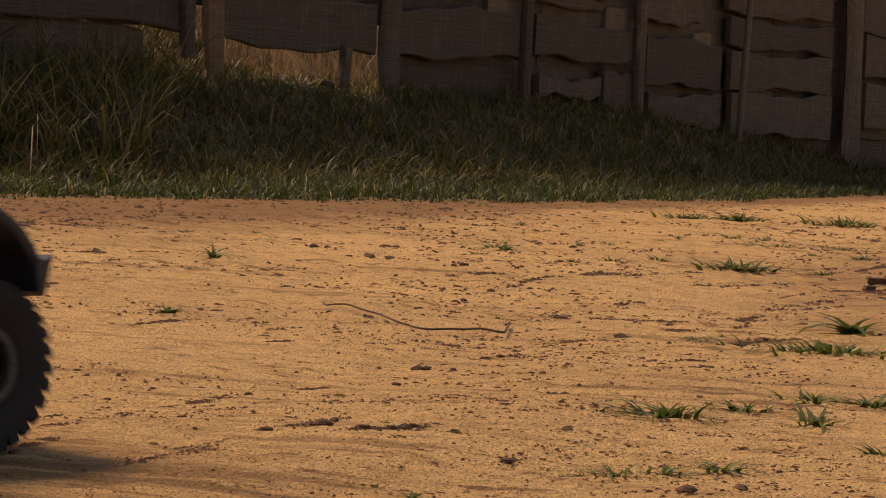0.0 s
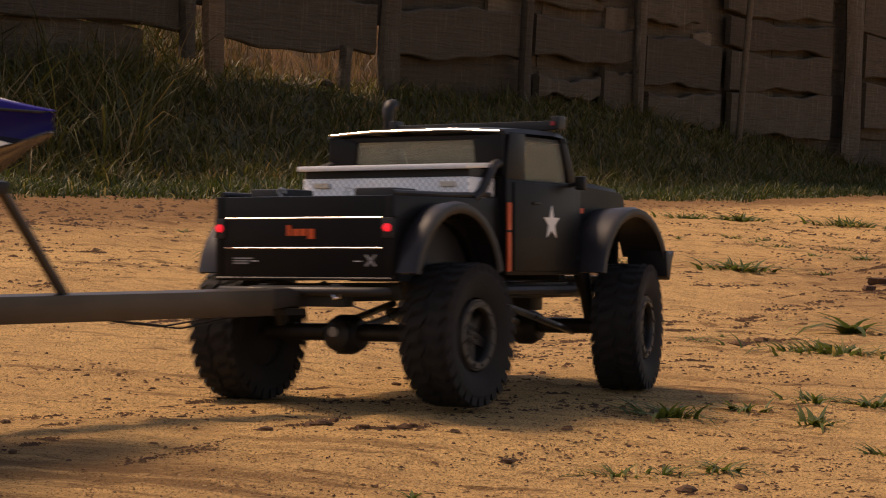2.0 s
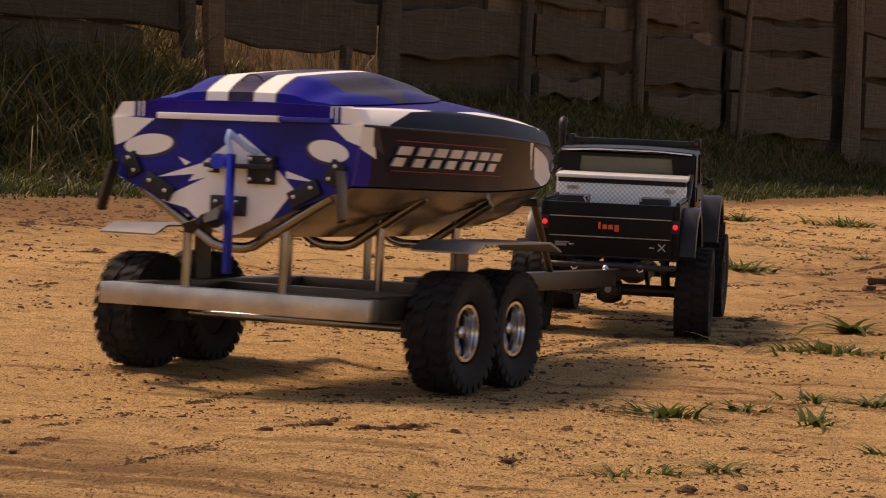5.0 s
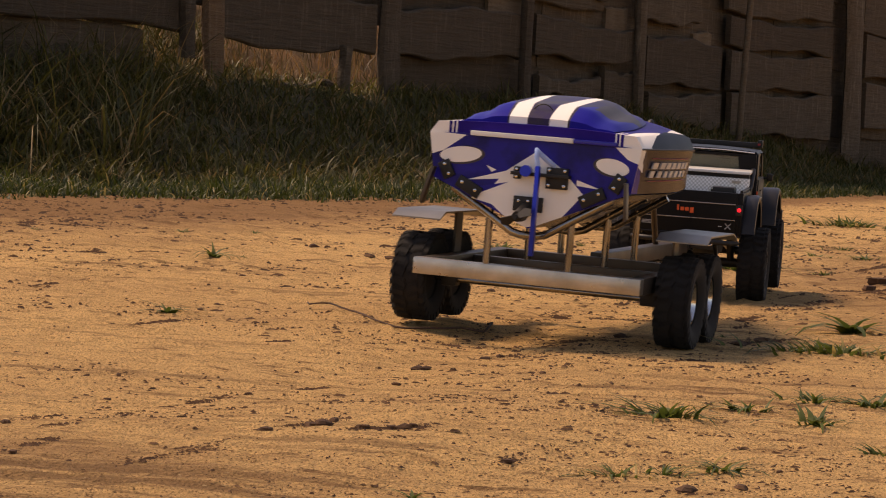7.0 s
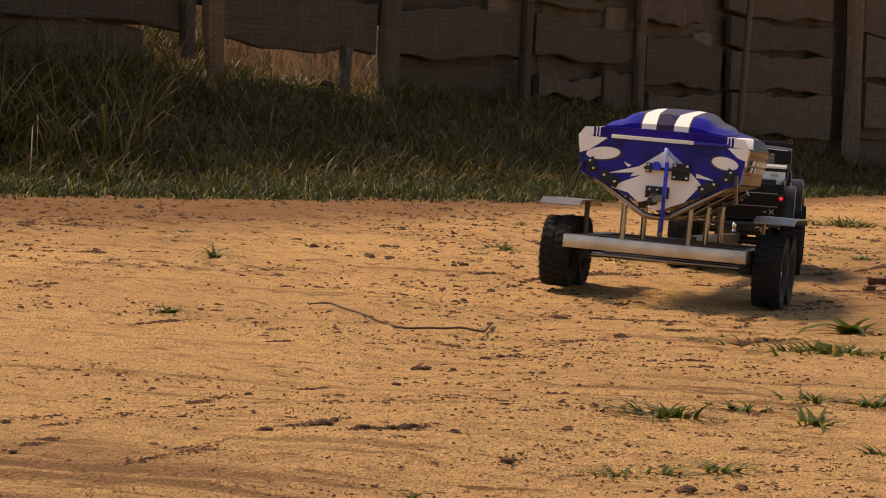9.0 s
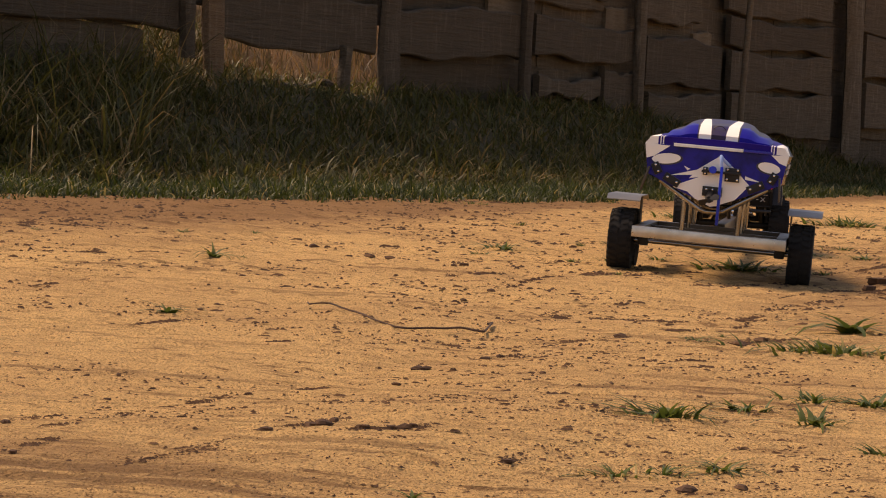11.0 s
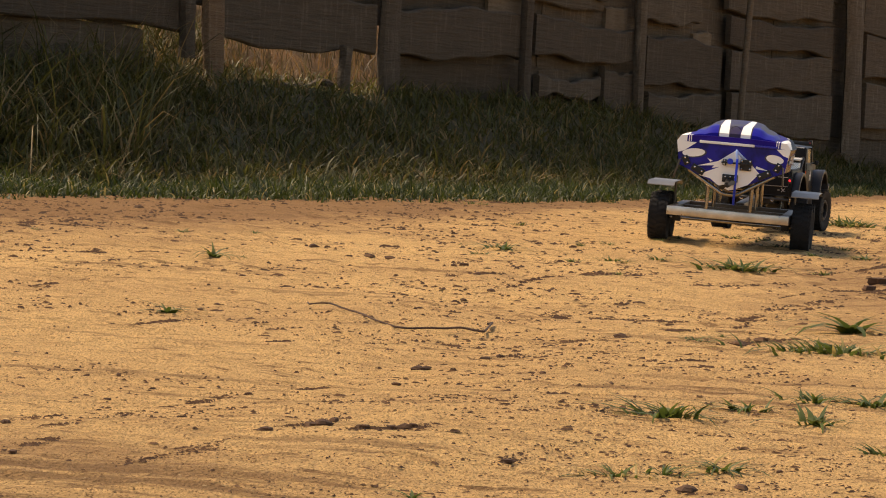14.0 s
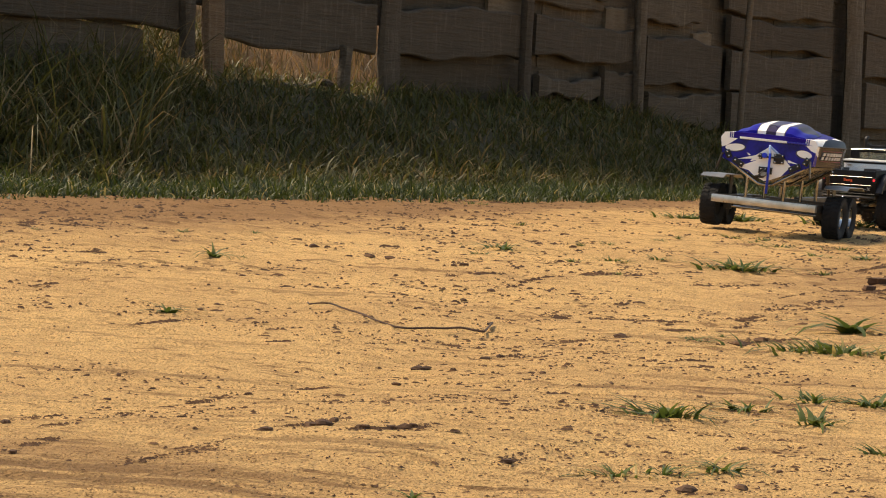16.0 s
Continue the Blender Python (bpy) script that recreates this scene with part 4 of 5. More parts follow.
    part("servo", Geo().box((0.12, -0.02, 0.072), (0.145, 0.02, 0.098)), CHASSIS, t, bevel=0.002)
    part("spring_perch", Geo().box((0.10, -0.060, 0.100), (0.112, 0.060, 0.128)), CHASSIS, t, bevel=0.001)
    bumper = part("rear_bumper", Geo().tube([(-0.228, -0.080, 0.092), (-0.240, -0.070, 0.092), (-0.240, 0.070, 0.092), (-0.228, 0.080, 0.092)], 0.0038, 10), CHASSIS, t)
    part("bumper_plate", Geo().box((-0.238, -0.045, 0.080), (-0.224, 0.045, 0.0965)), CHASSIS, bumper, bevel=0.001)
    for s in (-1, 1):
        part("shackle", Geo().tube([(-0.242, s * 0.040 + 0.004 * math.cos(a), 0.0905 + 0.004 * math.sin(a)) for a in (0, 1, 2, 3, 4, 5, 6.2)], 0.0012, 6), CHROME, bumper)
    hitch = part("hitch", Geo().box((-0.262, -0.007, 0.0735), (-0.235, 0.007, 0.0785)), CHASSIS, t)
    part("hitch_ball", Geo().lathe([(0.0005, -0.007), (0.005, -0.007), (0.003, -0.003), (0.0045, 0.002), (0.0050, 0.005), (0.003, 0.0085), (0.0005, 0.0095)], 14), CHROME, hitch).matrix_basis = pose(-0.258, 0, 0.0855, 90)
    wheels = [add_wheel(t, x, y, R_TRUCK, 0.05, TRUCK_WHEEL, y < 0) for x, y in TRUCK_WHEELS]
    return t, wheels


# ---- boat trailer ----
def add_trailer():
    t = tagged(new("boat_trailer"), "bare steel twin-axle model boat trailer with chrome wheels", "trailer")
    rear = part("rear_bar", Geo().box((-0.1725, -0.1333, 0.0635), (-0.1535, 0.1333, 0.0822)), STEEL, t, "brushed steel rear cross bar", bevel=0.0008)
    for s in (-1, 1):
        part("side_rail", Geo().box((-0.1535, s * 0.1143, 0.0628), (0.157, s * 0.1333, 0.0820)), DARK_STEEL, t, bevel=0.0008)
        for x in (-0.0600, 0.0415):
            part("spring_block", Geo().box((x - 0.010, s * 0.112, 0.045), (x + 0.010, s * 0.130, 0.0635)), CHASSIS, t, bevel=0.0015)
        fender = part("fender", Geo().prism([(-0.092, 0.1225), (-0.070, 0.1305), (0.074, 0.1305), (0.100, 0.1225), (0.100, 0.1240), (0.075, 0.1322), (-0.071, 0.1322), (-0.092, 0.1240)], s * 0.130, s * 0.190), PLATE, t, "flat aluminium mudguard", smooth=25)
        part("fender_bracket", Geo().box((-0.013, s * 0.1335, 0.066), (0.013, s * 0.1365, 0.131)), DARK_STEEL, fender)
        for x in (-0.167, 0.010, 0.170):
            part("upright", Geo().tube([(x, s * 0.048, 0.075), (x, s * 0.048, 0.145)], 0.0042, 12), TUBE, t)
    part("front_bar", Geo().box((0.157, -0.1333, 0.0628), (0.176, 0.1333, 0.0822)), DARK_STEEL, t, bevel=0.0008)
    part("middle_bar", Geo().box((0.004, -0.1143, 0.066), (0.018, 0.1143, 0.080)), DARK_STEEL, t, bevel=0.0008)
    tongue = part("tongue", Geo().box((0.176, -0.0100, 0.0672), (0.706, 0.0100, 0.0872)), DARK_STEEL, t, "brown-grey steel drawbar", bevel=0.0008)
    part("coupler", Geo().prism([(0.704, 0.072), (0.728, 0.074), (0.732, 0.084), (0.724, 0.088), (0.704, 0.088)], -0.008, 0.008), CHASSIS, tongue, bevel=0.001)
    for x in (-0.0600, 0.0415):
        part("axle_tube", Geo().tube([(x, -0.140, R_TRAILER), (x, 0.140, R_TRAILER)], 0.0038, 10), TUBE, t)
    for x, top, reach in ((-0.170, 0.166, 0.093), (0.010, 0.168, 0.092), (0.170, 0.164, 0.085)):
        k0 = hull_keel(x)
        path = [(x, -reach, top)] + [(x, -0.02 + 0.01 * i, k0 - 0.008 + (0.0025 if i in (0, 4) else 0.0)) for i in range(5)] + [(x, reach, top)]
        part("cradle", Geo().tube(path, 0.0046, 12), TUBE, t, "bent steel tube cradle")
    part("bow_strut", Geo().tube([(0.525, 0, 0.086), (0.468, 0, 0.168)], 0.0042, 10), DARK_STEEL, t)
    part("bow_rest", Geo().box((0.458, -0.009, 0.160), (0.474, 0.009, 0.169)), CHASSIS, t, bevel=0.002)
    for s in (-1, 1):
        part("safety_cable", Geo().tube([(0.68, s * 0.006, 0.068), (0.62, s * 0.010, 0.060), (0.56, s * 0.008, 0.067)], 0.0008, 5), CHASSIS, t)
    wheels = [add_wheel(t, x, y, R_TRAILER, 0.05, TRAILER_WHEEL, y < 0) for x, y in TRAILER_WHEELS]
    return t, wheels


# ---- boat ----
def curve(keys, x):
    return float(np.interp(x, [k[0] for k in keys], [k[1] for k in keys]))


def smooth(keys, x):
    return sum(curve(keys, x + d) for d in (-0.024, -0.012, 0, 0.012, 0.024)) / 5


def hull_half(x):
    return smooth([(-0.3, 0.123), (-0.176, 0.1235), (-0.05, 0.127), (0.06, 0.124), (0.16, 0.114), (0.24, 0.100), (0.30, 0.084), (0.36, 0.064), (0.43, 0.036), (0.485, 0.014), (0.511, 0.002), (0.6, 0.001)], x)


def hull_sheer(x):
    return smooth([(-0.3, 0.2265), (-0.176, 0.2265), (0.1, 0.2275), (0.3, 0.2255), (0.42, 0.2215), (0.511, 0.2185), (0.6, 0.2185)], x)


def hull_chine(x):
    return smooth([(-0.3, 0.176), (-0.176, 0.176), (0.1, 0.176), (0.28, 0.181), (0.40, 0.187), (0.46, 0.194), (0.52, 0.21), (0.6, 0.215)], x)


def hull_keel(x):
    return smooth([(-0.3, 0.127), (-0.176, 0.127), (0.18, 0.128), (0.28, 0.134), (0.36, 0.143), (0.42, 0.154), (0.47, 0.171), (0.50, 0.197), (0.511, 0.207), (0.6, 0.214)], x)


def deck_top(x, y):
    h = hull_half(x)
    q = min(1.0, abs(y) / max(h, 0.001))
    crown = smooth([(-0.3, 0.003), (-0.176, 0.003), (-0.12, 0.010), (-0.02, 0.020), (0.12, 0.024), (0.26, 0.018), (0.38, 0.010), (0.511, 0.001), (0.6, 0.0)], x)
    shoulder = 0.012 * min(1.0, (1 - q) * 26) * min(1.0, max(0.0, 0.51 - x) * 6)
    return hull_sheer(x) + 0.001 + shoulder + crown * (1 - q ** 2.2)


def hatch_half(x):
    """Half the hatch's width."""
    return smooth([(-0.3, 0.086), (-0.17, 0.088), (-0.10, 0.094), (-0.02, 0.088), (0.05, 0.076), (0.10, 0.060), (0.135, 0.040), (0.3, 0.03)], x)


def hatch_rise(x, y):
    """A broad lobed cover with a raised middle."""
    w = hatch_half(x)
    front = max(0.0, min(1.0, (0.138 - x) / 0.14)) ** 0.7
    back = max(0.0, min(1.0, (x + 0.170) / 0.035)) ** 0.6
    q, m = min(1.0, abs(y) / w), min(1.0, abs(y) / (0.70 * w))
    return (0.009 * back * (1 - q ** 6) ** 0.5 + 0.0105 * (0.35 + 0.65 * back) * (1 - m ** 5) ** 0.5) * front


def add_boat():
    b = tagged(new("speedboat"), "glossy blue, white and black model speedboat on its trailer", "toy boat")
    xs = [-0.176 + 0.686 * i / 54 for i in range(55)]
    for s in (-1, 1):
        part("hull_side", Geo().grid([[(x, s * (hull_half(x) * (0.93 + 0.07 * v) - 0.002 * math.sin(math.pi * v)), hull_chine(x) + (hull_sheer(x) - hull_chine(x)) * v) for v in (0, 0.25, 0.5, 0.75, 1)] for x in xs]), SIDE, b, smooth=60)
        part("hull_bottom", Geo().grid([[(x, s * hull_half(x) * 0.93 * v, hull_keel(x) + (hull_chine(x) - 0.0015 - hull_keel(x)) * v + (0.0018 if v in (0.36, 0.70) else 0)) for v in (0, 0.33, 0.36, 0.67, 0.70, 1)] for x in xs]), BOTTOM, b, "bare glossy hull bottom", smooth=25)
        part("rub_rail", Geo().tube([(x, s * hull_half(x) * 1.002, hull_sheer(x)) for x in xs[:-1]], 0.0011, 6), CHASSIS, b)
    part("transom", Geo().prism([(0.0, 0.127), (0.1149, 0.176), (0.1235, 0.2265), (0.085, 0.2285), (-0.085, 0.2285), (-0.1235, 0.2265), (-0.1149, 0.176)], -0.1775, -0.174, "x"), TRANSOM, b, "blue transom with white flame pattern", smooth=0)
    vs = [i / 14 for i in range(-14, 15)]
    rows = [[(x, hull_half(x) * v, deck_top(x, hull_half(x) * v)) for v in vs] for x in xs]
    rows = [[(x, y, hull_sheer(x) - 0.001) for x, y, z in rows[0]]] + rows
    part("deck", Geo().grid(rows), DECK, b, "violet-blue deck with white stripes", smooth=50)
    hx = [-0.168 + 0.305 * i / 44 for i in range(45)]
    hatch = Geo().grid([[(x, hatch_half(x) * v, 0) for v in [j / 16 for j in range(-16, 17)]] for x in hx])
    hatch.v = [(x, y, deck_top(x, y) + 0.0012 + hatch_rise(x, y)) for x, y, z in hatch.v]
    hatch.grid([[(x - 0.0012, y, deck_top(x, y) - 0.002) for x, y, z in hatch.v[:33]], hatch.v[:33]])
    top = part("hatch", hatch, HATCH, b, "smoky grey and blue hatch with two white stripes", smooth=50)
    part("wire_loop", Geo().tube([(-0.150, 0.0 + 0.0125 * math.cos(a), 0.2555 + 0.0125 * math.sin(a)) for a in [2 * math.pi * k / 20 for k in range(21)]], 0.0007, 6), CHASSIS, top)
    part("latch_block", Geo().box((-0.160, -0.011, 0.2330), (-0.138, 0.009, 0.2465)), CHASSIS, top, bevel=0.001)
    part("hatch_lip", Geo().box((-0.184, -0.0455, 0.2265), (-0.1745, 0.074, 0.2320)), WHITE, b, "white strip along the stern lip", bevel=0.001)
    part("hatch_lip", Geo().box((-0.183, -0.0950, 0.2270), (-0.1745, -0.0460, 0.2315)), BLUE_PAINT, b, "blue strip along the stern lip", bevel=0.001)
    # side print, as bars in place of letters
    for s in (-1, 1):
        for k in range(7):
            x0 = -0.116 + k * 0.0332 + (0.004 if k else 0.0)
            for z0, z1, cut in ((0.1945, 0.2020, 0.019), (0.2045, 0.2120, 0.024)):
                slant = 0.55 * (z0 - 0.1945)
                pts = [(x0 + slant, z0), (x0 + slant + cut, z0), (x0 + slant + cut + 0.0042, z1), (x0 + slant + 0.0042, z1)]
                half = [s * (hull_half(x) * (0.93 + 0.07 * (z - hull_chine(x)) / (hull_sheer(x) - hull_chine(x)))) for x, z in pts]
                g = Geo().add([(x, y + s * 0.0010, z) for (x, z), y in zip(pts, half)] + [(x, y - s * 0.001, z) for (x, z), y in zip(pts, half)], [(0, 1, 2, 3), (4, 7, 6, 5), (0, 4, 5, 1), (1, 5, 6, 2), (2, 6, 7, 3), (3, 7, 4, 0)])
                part("print_bar", g, SILVER_PRINT, b, "slanted silver print bar", smooth=0)
        for z in (0.1905, 0.2165):
            g = Geo().tube([(x, s * (hull_half(x) * (0.93 + 0.07 * (z - hull_chine(x)) / (hull_sheer(x) - hull_chine(x))) - 0.0001), z) for x in [-0.115 + 0.245 * i / 14 for i in range(15)]], 0.0005, 6)
            part("print_line", g, RED_PRINT, b, "thin red print line")
        # brackets and fins on the transom
        for y0, z0, a, w, h in ((0.100, 0.186, 62, 0.020, 0.014), (0.072, 0.168, 27, 0.030, 0.014)):
            plate = part("bracket", Geo().box((-0.1815, -w / 2, -h / 2), (-0.1770, w / 2, h / 2)), CHASSIS, b, bevel=0.0008)
            plate.matrix_basis = pose(0, s * y0, z0, a * s)
            for q in (-1, 1):
                part("bolt", Geo().lathe([(0.0003, -0.002), (0.0018, -0.0015), (0.002, 0.001), (0.0003, 0.001)], 10), CHROME, plate).matrix_basis = pose(-0.1820, q * w * 0.3, 0.001, 0, 0, -90)
        part("turn_fin", Geo().prism([(s * 0.110, 0.188), (s * 0.1135, 0.188), (s * (0.125 if s > 0 else 0.116), 0.148), (s * (0.122 if s > 0 else 0.113), 0.145)], -0.1955, -0.1835, "x"), DARK_STEEL, b, "thin metal turn fin", bevel=0.0004)
    g = Geo().box((-0.1895, -0.046, 0.1865), (-0.1770, 0.022, 0.1905)).box((-0.1835, -0.043, 0.174), (-0.1770, -0.018, 0.198)).box((-0.1835, 0.012, 0.182), (-0.1770, 0.020, 0.196))
    part("steering_mount", g, CHASSIS, b, bevel=0.001)
    for y, z in ((-0.040, 0.195), (-0.022, 0.195), (-0.040, 0.178), (-0.022, 0.178), (0.016, 0.193), (0.016, 0.185)):
        part("bolt", Geo().lathe([(0.0003, -0.002), (0.0018, -0.0015), (0.002, 0.001), (0.0003, 0.001)], 10), CHROME, b).matrix_basis = pose(-0.1850, y, z, 0, 0, -90)
    part("steering_knob", Geo().tube([(-0.1855, 0.004, 0.192), (-0.1995, 0.002, 0.192)], 0.0065, 12), BLUE_ANOD, b)
    part("rudder_post", Geo().box((-0.2055, -0.0155, 0.098), (-0.1975, -0.0105, 0.1985)), BLUE_ANOD, b, "blue anodised rudder blade", bevel=0.0008)
    part("hose", Geo().tube([(-0.2015, -0.013, 0.197), (-0.2045, -0.011, 0.210), (-0.2015, -0.010, 0.2165), (-0.1955, -0.013, 0.212), (-0.1915, -0.022, 0.204), (-0.1815, -0.026, 0.200)], 0.0028, 10), PALE_HOSE, b, "pale blue water hose")
    part("drive_mount", Geo().box((-0.1825, -0.016, 0.146), (-0.1770, 0.018, 0.163)), CHASSIS, b, bevel=0.001)
    for y in (-0.010, 0.000, 0.011):
        part("bolt", Geo().lathe([(0.0003, -0.002), (0.0016, -0.0015), (0.0018, 0.001), (0.0003, 0.001)], 10), CHROME, b).matrix_basis = pose(-0.1840, y, 0.158, 0, 0, -90)
    part("drive_strut", Geo().tube([(-0.1795, 0.002, 0.150), (-0.1975, 0.003, 0.143), (-0.2155, 0.003, 0.141)], [0.0075, 0.008, 0.006], 12), CHASSIS, b)
    prop = Geo().tube([(-0.2155, 0.003, 0.141), (-0.2245, 0.003, 0.141)], 0.003, 10)
    for a in (70, 250):
        prop.prism([(-0.003, 0.002), (0.004, 0.003), (0.008, 0.012), (0.004, 0.019), (-0.004, 0.017)], -0.0006, 0.0006, "y", pose(-0.2195, 0.003, 0.141) @ Matrix.Rotation(radians(a), 4, "X") @ pose(0, 0, 0, 0, 0, 60))
    part("propeller", prop, CHASSIS, b)
    return b


truck, truck_wheels = add_truck()
trailer, trailer_wheels = add_trailer()
boat = add_boat()

# ---- small things on the sand ----
def ground_z(x, y):
    return float(height(np.array([x]), np.array([y]))[0])


def add_tuft(x, y, size, spread, seed):
    rng = np.random.RandomState(seed)
    n = int(10 + 1800 * spread)
    r = np.abs(rng.normal(0, spread, n))
    a = rng.uniform(0, 2 * math.pi, n)
    roots = np.stack([r * np.cos(a), 0.5 * r * np.sin(a), np.zeros(n) - 0.002], -1)
    ob = new("grass_tuft", blades("grass_tuft", roots, size * rng.uniform(0.5, 1.3, n), size * rng.uniform(0.06, 0.12, n), 1.35, rng, TUFT, 4, a + rng.normal(0, 0.5, n)))
    ob.data.transform(Matrix.Diagonal((1.4, 1.2, 0.45, 1.0)))
    ob.location = (x, y, ground_z(x, y))
    tagged(ob, "small green grass tuft growing in bare sand", "grass tuft", "grass tufts on the sand")


# x, y, blade length, spread
TUFTS = [
    (0.198, 1.903, 0.043, 0.015),
    (0.273, 1.986, 0.029, 0.010),
    (0.342, 2.063, 0.030, 0.011),
    (0.320, 1.925, 0.034, 0.011),
    (0.402, 2.081, 0.037, 0.013),
    (0.136, 1.611, 0.021, 0.020),
    (0.167, 1.628, 0.024, 0.005),
    (0.214, 1.661, 0.029, 0.007),
    (0.351, 1.768, 0.023, 0.006),
    (-0.011, 1.451, 0.021, 0.001),
    (0.541, 2.997, 0.080, 0.007),
    (0.480, 2.668, 0.040, 0.050),
    (0.452, 2.699, 0.029, 0.024),
    (0.313, 2.782, 0.023, 0.007),
    (0.555, 4.290, 0.064, 0.034),
    (0.326, 4.291, 0.029, 0.013),
    (0.683, 6.528, 0.053, 0.039),
    (0.853, 6.596, 0.072, 0.039),
    (1.179, 6.633, 0.072, 0.053),
    (0.698, 5.477, 0.033, 0.011),
    (0.759, 5.146, 0.035, 0.015),
    (0.417, 4.410, 0.030, 0.007),
    (0.475, 5.042, 0.027, 0.007),
    (0.534, 5.200, 0.028, 0.006),
    (0.347, 4.820, 0.026, 0.006),
    (0.799, 4.881, 0.027, 0.010),
    (0.897, 4.850, 0.040, 0.010),
    (0.185, 5.598, 0.027, 0.010),
    (0.117, 4.464, 0.051, 0.010),
    (0.070, 4.266, 0.023, 0.008),
    (-0.372, 4.543, 0.022, 0.007),
    (-0.504, 4.416, 0.024, 0.008),
    (-0.577, 4.355, 0.017, 0.005),
    (-0.374, 3.714, 0.056, 0.003),
    (-0.323, 2.698, 0.044, 0.003),
    (-0.741, 4.125, 0.016, 0.005),
    (0.086, 6.726, 0.033, 0.020),
    (0.288, 4.739, 0.023, 0.006),
    (0.237, 4.210, 0.023, 0.005),
    (0.298, 3.843, 0.023, 0.004),
    (0.732, 4.359, 0.024, 0.009),
    (0.914, 5.231, 0.031, 0.013),
    (0.357, 2.853, 0.019, 0.003),
    (-0.351, 2.565, 0.010, 0.003),
    (0.765, 5.470, 0.027, 0.011),
    (0.503, 6.297, 0.024, 0.005),
    (0.729, 5.306, 0.029, 0.007),
    (-0.326, 3.727, 0.014, 0.003),
]
for k, (x, y, size, spread) in enumerate(TUFTS):
    add_tuft(x, y, size, spread, 300 + k)


def clod_geo(r, seed, flat=0.55):
    rng = random.Random(seed)
    rows = []
    bump = [[rng.uniform(0.65, 1.25) for b in range(7)] for a in range(5)]
    for a in range(5):
        th = math.pi * a / 4
        rows.append([(r * bump[a][b % 6] * math.sin(th) * math.cos(b * math.pi / 3) * 1.4, r * bump[a][b % 6] * math.sin(th) * math.sin(b * math.pi / 3), r * flat * math.cos(th) * (bump[a][0] if 0 < a < 4 else 1)) for b in range(7)])
    return Geo().grid(rows)


CLODS = [
    (0.288, 3.291, 0.0081),
    (0.036, 3.809, 0.0083),
    (0.019, 3.809, 0.0062),
    (-0.237, 4.169, 0.0102),
    (-0.018, 2.271, 0.0074),
    (-0.010, 2.286, 0.0050),
    (-0.082, 1.691, 0.0064),
    (-0.075, 1.715, 0.0047),
    (-0.091, 1.670, 0.0050),
    (-0.052, 1.679, 0.0041),
    (-0.021, 1.697, 0.0055),
    (-0.031, 1.687, 0.0041),
    (-0.015, 1.709, 0.0037),
    (-0.120, 1.638, 0.0054),
    (0.053, 1.594, 0.0043),
    (0.176, 1.551, 0.0068),
    (0.216, 1.574, 0.0051),
    (-0.126, 3.960, 0.0086),
    (-0.091, 3.943, 0.0086),
    (-0.710, 5.282, 0.0115),
    (0.074, 3.329, 0.0082),
    (0.057, 3.605, 0.0069),
    (0.223, 2.780, 0.0068),
    (0.051, 2.403, 0.0052),
    (0.067, 2.441, 0.0047),
    (0.365, 2.754, 0.0090),
    (0.399, 2.803, 0.0076),
    (-0.037, 2.108, 0.0034),
    (-0.159, 1.943, 0.0032),
    (-0.282, 2.020, 0.0028),
    (-0.292, 2.785, 0.0038),
    (-0.280, 2.863, 0.0039),
    (-0.090, 2.950, 0.0048),
    (0.032, 3.181, 0.0052),
    (0.164, 2.127, 0.0029),
    (0.105, 2.241, 0.0031),
    (0.276, 2.327, 0.0032),
    (0.255, 1.659, 0.0027),
    (-0.274, 1.483, 0.0036),
    (-0.316, 1.679, 0.0041),
    (-0.266, 1.848, 0.0035),
    (0.791, 4.126, 0.0180),
    (0.742, 3.947, 0.0129),
    (-0.292, 3.358, 0.0064),
]
for k, (x, y, r) in enumerate(CLODS):
    ob = part("clod", clod_geo(r, 900 + k), CLOD, smooth=0)
    ob.matrix_world = pose(x, y, ground_z(x, y) + r * 0.15, 0, 0, 40 * k)
    tagged(ob, "crumbly dark clod of damp earth on sand", "clod", "clods on the sand")


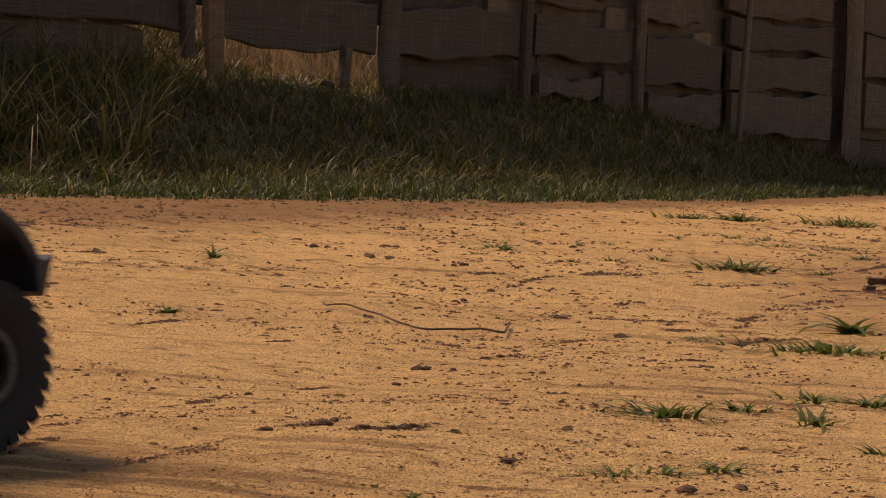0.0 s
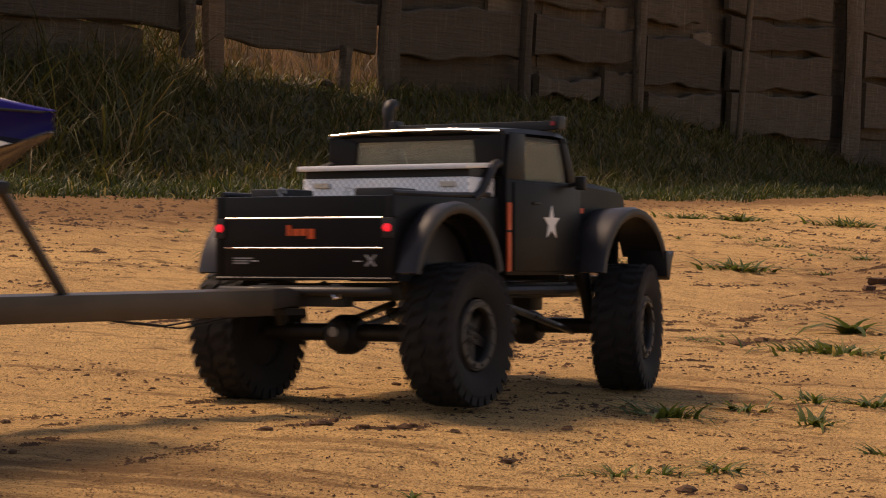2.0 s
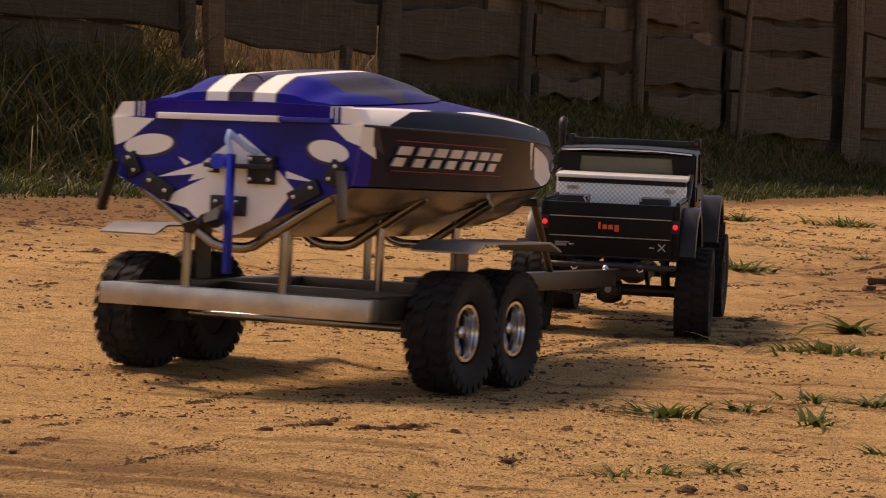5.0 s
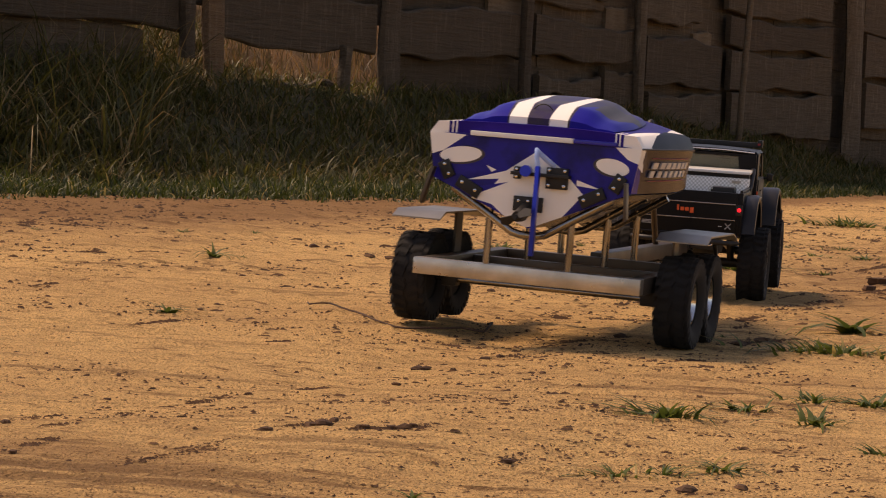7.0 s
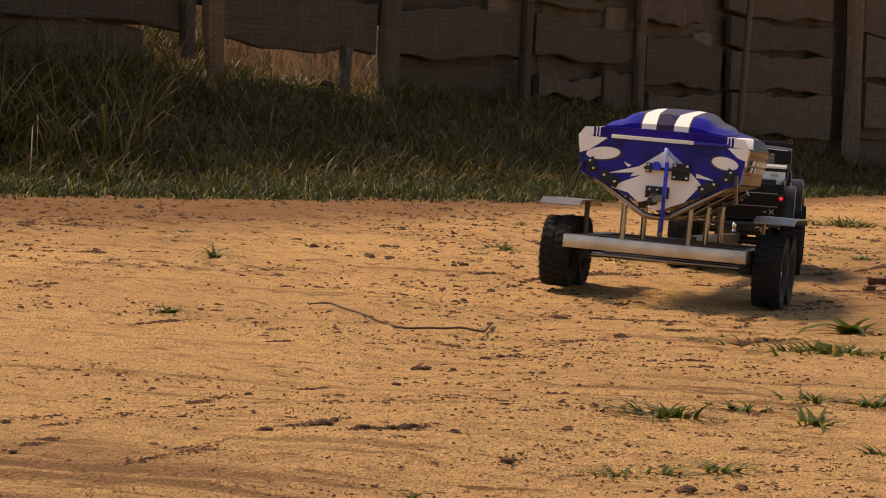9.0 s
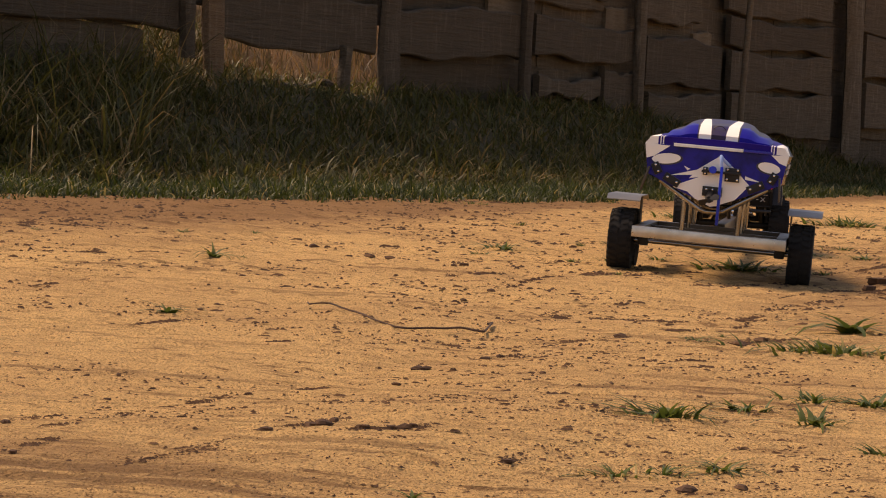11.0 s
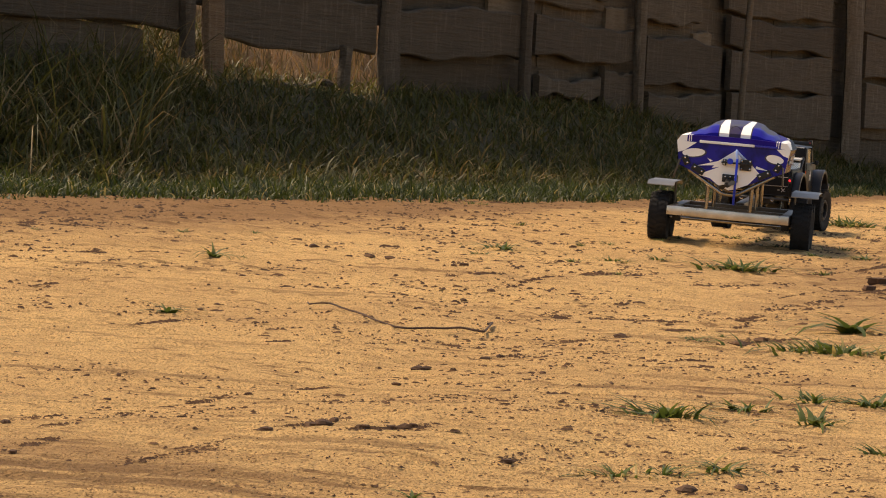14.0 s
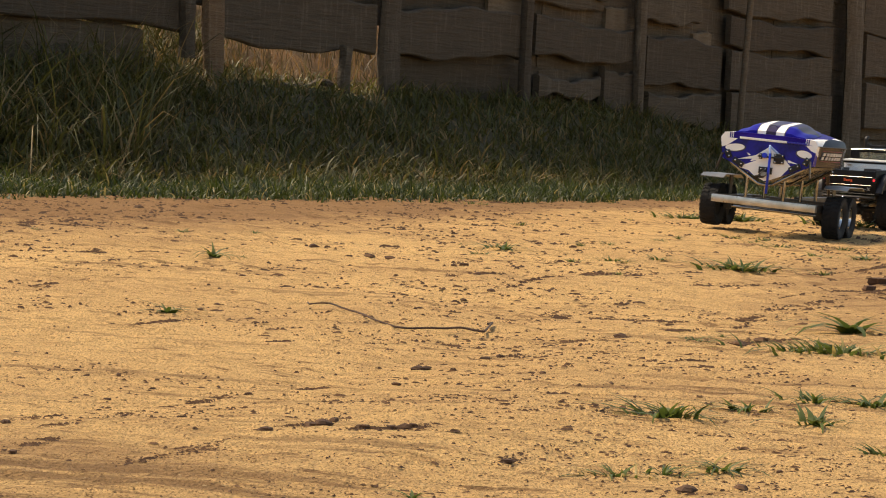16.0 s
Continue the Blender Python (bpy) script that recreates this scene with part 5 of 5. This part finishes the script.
# old tracks and scuffs: from x, y to x, y, width, crumbs
MARKS = [
    (0.40, 3.10, 0.60, 3.48, 0.006, 522),
    (0.29, 2.90, 0.42, 3.06, 0.004, 345),
    (0.09, 2.89, 0.17, 3.05, 0.004, 229),
    (0.70, 4.32, 0.90, 4.62, 0.007, 332),
    (0.42, 3.76, 0.62, 4.03, 0.005, 390),
    (-0.10, 2.94, -0.06, 3.01, 0.003, 120),
    (-0.07, 3.38, 0.07, 3.67, 0.003, 320),
    (-0.60, 3.56, -0.46, 3.76, 0.004, 380),
    (0.24, 2.55, 0.30, 2.46, 0.002, 220),
    (-0.83, 4.24, -0.62, 4.53, 0.003, 391),
    (-0.56, 2.88, -0.51, 3.01, 0.002, 161),
    (-0.35, 2.49, -0.28, 2.63, 0.002, 238),
    (0.07, 3.33, 0.18, 3.70, 0.003, 230),
    (0.15, 3.00, 0.34, 3.08, 0.005, 650),
    (0.49, 3.33, 0.78, 3.97, 0.007, 574),
    (0.55, 3.61, 0.81, 4.14, 0.005, 409),
    (-0.20, 1.86, -0.08, 2.10, 0.002, 580),
    (-0.28, 1.62, -0.18, 1.92, 0.002, 680),
    (-0.32, 1.70, -0.28, 1.73, 0.002, 180),
    (-0.13, 1.64, -0.07, 1.73, 0.003, 416),
    (-0.06, 1.67, -0.01, 1.71, 0.003, 364),
    (0.24, 3.81, 0.46, 4.11, 0.005, 436),
    (-0.83, 4.28, -0.58, 5.14, 0.005, 660),
    (0.04, 2.38, 0.09, 2.48, 0.003, 184),
    (-0.20, 1.47, -0.14, 1.58, 0.003, 638),
    (0.34, 2.74, 0.44, 2.86, 0.005, 348),
    (-0.18, 2.40, -0.13, 2.46, 0.002, 160),
    (0.04, 1.59, 0.07, 1.62, 0.002, 138),
    (-0.28, 1.49, -0.26, 1.57, 0.002, 286),
    (-0.54, 5.60, -0.37, 6.52, 0.006, 320),
    (-0.37, 6.52, 0.19, 6.93, 0.006, 680),
    (0.15, 2.66, 0.23, 2.78, 0.003, 220),
]


def add_grit():
    """Crumbs of earth, chips of bark and short stalks strewn over the sand, thicker along old tracks."""
    rng = np.random.RandomState(5)
    n = 62000
    y = 1.05 * (9.0 / 1.05) ** rng.uniform(0, 1, n)
    x = y * rng.uniform(-0.22, 0.24, n)
    keep = (y < edge_y(x) + 0.05) & (waves(1.7 * x + 0.3 * y, 1.9 * y) + 0.35 * waves(6 * x, 6 * y) + rng.normal(0, 0.55, n) > 0.25)
    x, y = x[keep], y[keep]
    loose = len(x)
    for x0, y0, x1, y1, wide, many in MARKS:
        many = int(many * 0.7)
        u = np.clip(np.interp(rng.uniform(0, 1, many), np.linspace(0, 1, 9), np.sort(np.concatenate([[0, 1], rng.uniform(0, 1, 7)]))) + rng.normal(0, 0.03, many), -0.05, 1.05)
        spread = rng.normal(0, wide * rng.uniform(0.6, 2.6, many), (2, many))
        x, y = np.concatenate([x, x0 + (x1 - x0) * u + spread[0]]), np.concatenate([y, y0 + (y1 - y0) * u + spread[1] + 0.6 * wide * np.sin(9 * u)])
    z = height(x, y)
    n = len(x)
    r = 0.00085 * np.clip(np.exp(rng.normal(0, 0.55, n)), 0.3, 2.6) * np.clip(y / 2.6, 0.6, 2.2) * np.where(np.arange(n) < loose, 0.95, 0.90)
    long = np.where(rng.uniform(0, 1, n) < 0.3, rng.uniform(1.8, 4, n), rng.uniform(0.8, 1.8, n))
    a = rng.normal(0.15, 0.5, n)
    unit = np.array([(-1, -1, -0.3), (1, -0.8, -0.3), (0.8, 1, -0.3), (-1, 0.9, -0.3), (-0.4, -0.3, 0.8), (0.5, 0.3, 0.7)])
    faces = np.array([(0, 1, 5), (0, 5, 4), (1, 2, 5), (2, 3, 5), (3, 4, 5), (3, 0, 4)])
    p = unit[None] * r[:, None, None] * (1 + rng.normal(0, 0.2, (n, 6, 1)))
    px, py = p[..., 0] * long[:, None], p[..., 1]
    c, s = np.cos(a)[:, None], np.sin(a)[:, None]
    co = np.stack([x[:, None] + c * px - s * py, y[:, None] + s * px + c * py, z[:, None] + p[..., 2]], -1).reshape(-1, 3)
    f = (np.arange(n)[:, None, None] * 6 + faces[None]).reshape(-1, 3)
    me = bpy.data.meshes.new("grit")
    me.vertices.add(len(co)), me.loops.add(f.size), me.polygons.add(len(f))
    me.vertices.foreach_set("co", co.ravel()), me.loops.foreach_set("vertex_index", f.ravel())
    me.polygons.foreach_set("loop_start", np.arange(0, f.size, 3))
    me.update(calc_edges=True)
    me.materials.append(CLOD)
    tagged(new("grit", me), "dark crumbs of earth and bark strewn over sand", "debris", kind="stuff")


add_grit()


def add_twig():
    pts = [
        (-0.147, 2.866),
        (-0.139, 2.804),
        (-0.115, 2.795),
        (-0.096, 2.767),
        (-0.051, 2.694),
        (-0.027, 2.650),
        (0.009, 2.658),
        (0.049, 2.689),
        (0.078, 2.692),
        (0.087, 2.804),
        (0.080, 2.776),
    ]
    cx, cy = pts[3]
    path = []
    for (x0, y0), (x1, y1) in zip(pts, pts[1:]):
        for i in range(5):
            u = i / 5
            x, y = x0 + (x1 - x0) * u, y0 + (y1 - y0) * u
            path.append((x - cx, y - cy + 0.006 * math.sin(150 * x), ground_z(x, y) - ground_z(cx, cy) + 0.0065 + 0.0016 * math.sin(40 * x)))
    ob = part("twig", Geo().tube(path, [0.0010 + 0.0005 * i / len(path) for i in range(len(path))], 6), BARK)
    tagged(ob, "thin crooked brown root lying on the sand", "twig")
    return ob, pose(cx, cy, ground_z(cx, cy))


twig, twig_place = add_twig()


def add_pole():
    ob = part("pole", Geo().tube([(5.290, -0.10, 0.20), (5.300, -0.10, 0.45), (5.330, -0.10, 0.95), (5.380, -0.10, 1.55)], 0.017, 10), TIMBER_PALE)
    ob.matrix_world = WALL
    tagged(ob, "thin pale pole leaning before the timber wall", "pole")


add_pole()


# ---- what moves ----
def travelled(keys, t):
    """Metres rolled since the start."""
    d, last = 0.0, along(keys, 0.0)
    for i in range(1, round(t / 0.05) + 1):
        now = along(keys, i * 0.05)
        d += math.hypot(now[0] - last[0], now[1] - last[1])
        last = now
    return d


def motions():
    ts = [i / 10 for i in range(161)]
    for thing, keys in ((truck, TRUCK_KEYS), (trailer, TRAILER_KEYS), (boat, TRAILER_KEYS)):
        walk(thing, [(t, vehicle_pose(keys, t)) for t in ts])
    for keys, wheels, places, r in ((TRUCK_KEYS, truck_wheels, TRUCK_WHEELS, R_TRUCK), (TRAILER_KEYS, trailer_wheels, TRAILER_WHEELS, R_TRAILER)):
        rolled = [travelled(keys, t) for t in ts]
        for wheel, (x, y) in zip(wheels, places):
            rows = []
            for t, d in zip(ts, rolled):
                steer = 0.0
                if keys is TRUCK_KEYS and x > 0:
                    a, b = along(keys, max(t - 0.3, 0)), along(keys, min(t + 0.3, 16))
                    steer = max(-25.0, min(25.0, 0.314 * (b[3] - a[3]) / max(0.02, math.hypot(b[0] - a[0], b[1] - a[1]))))
                rows.append((t, pose(x, y, r, 0, 0, steer) @ Matrix.Rotation(d / r, 4, "Y")))
            walk(wheel, rows)
    shifted = pose(-0.022, 0.0, 0.0) @ twig_place @ pose(0, 0, 0, 0, 0, -1.5)
    walk(twig, [(0.0, twig_place), (3.9, twig_place), (4.6, shifted), (16.0, shifted)])


motions()
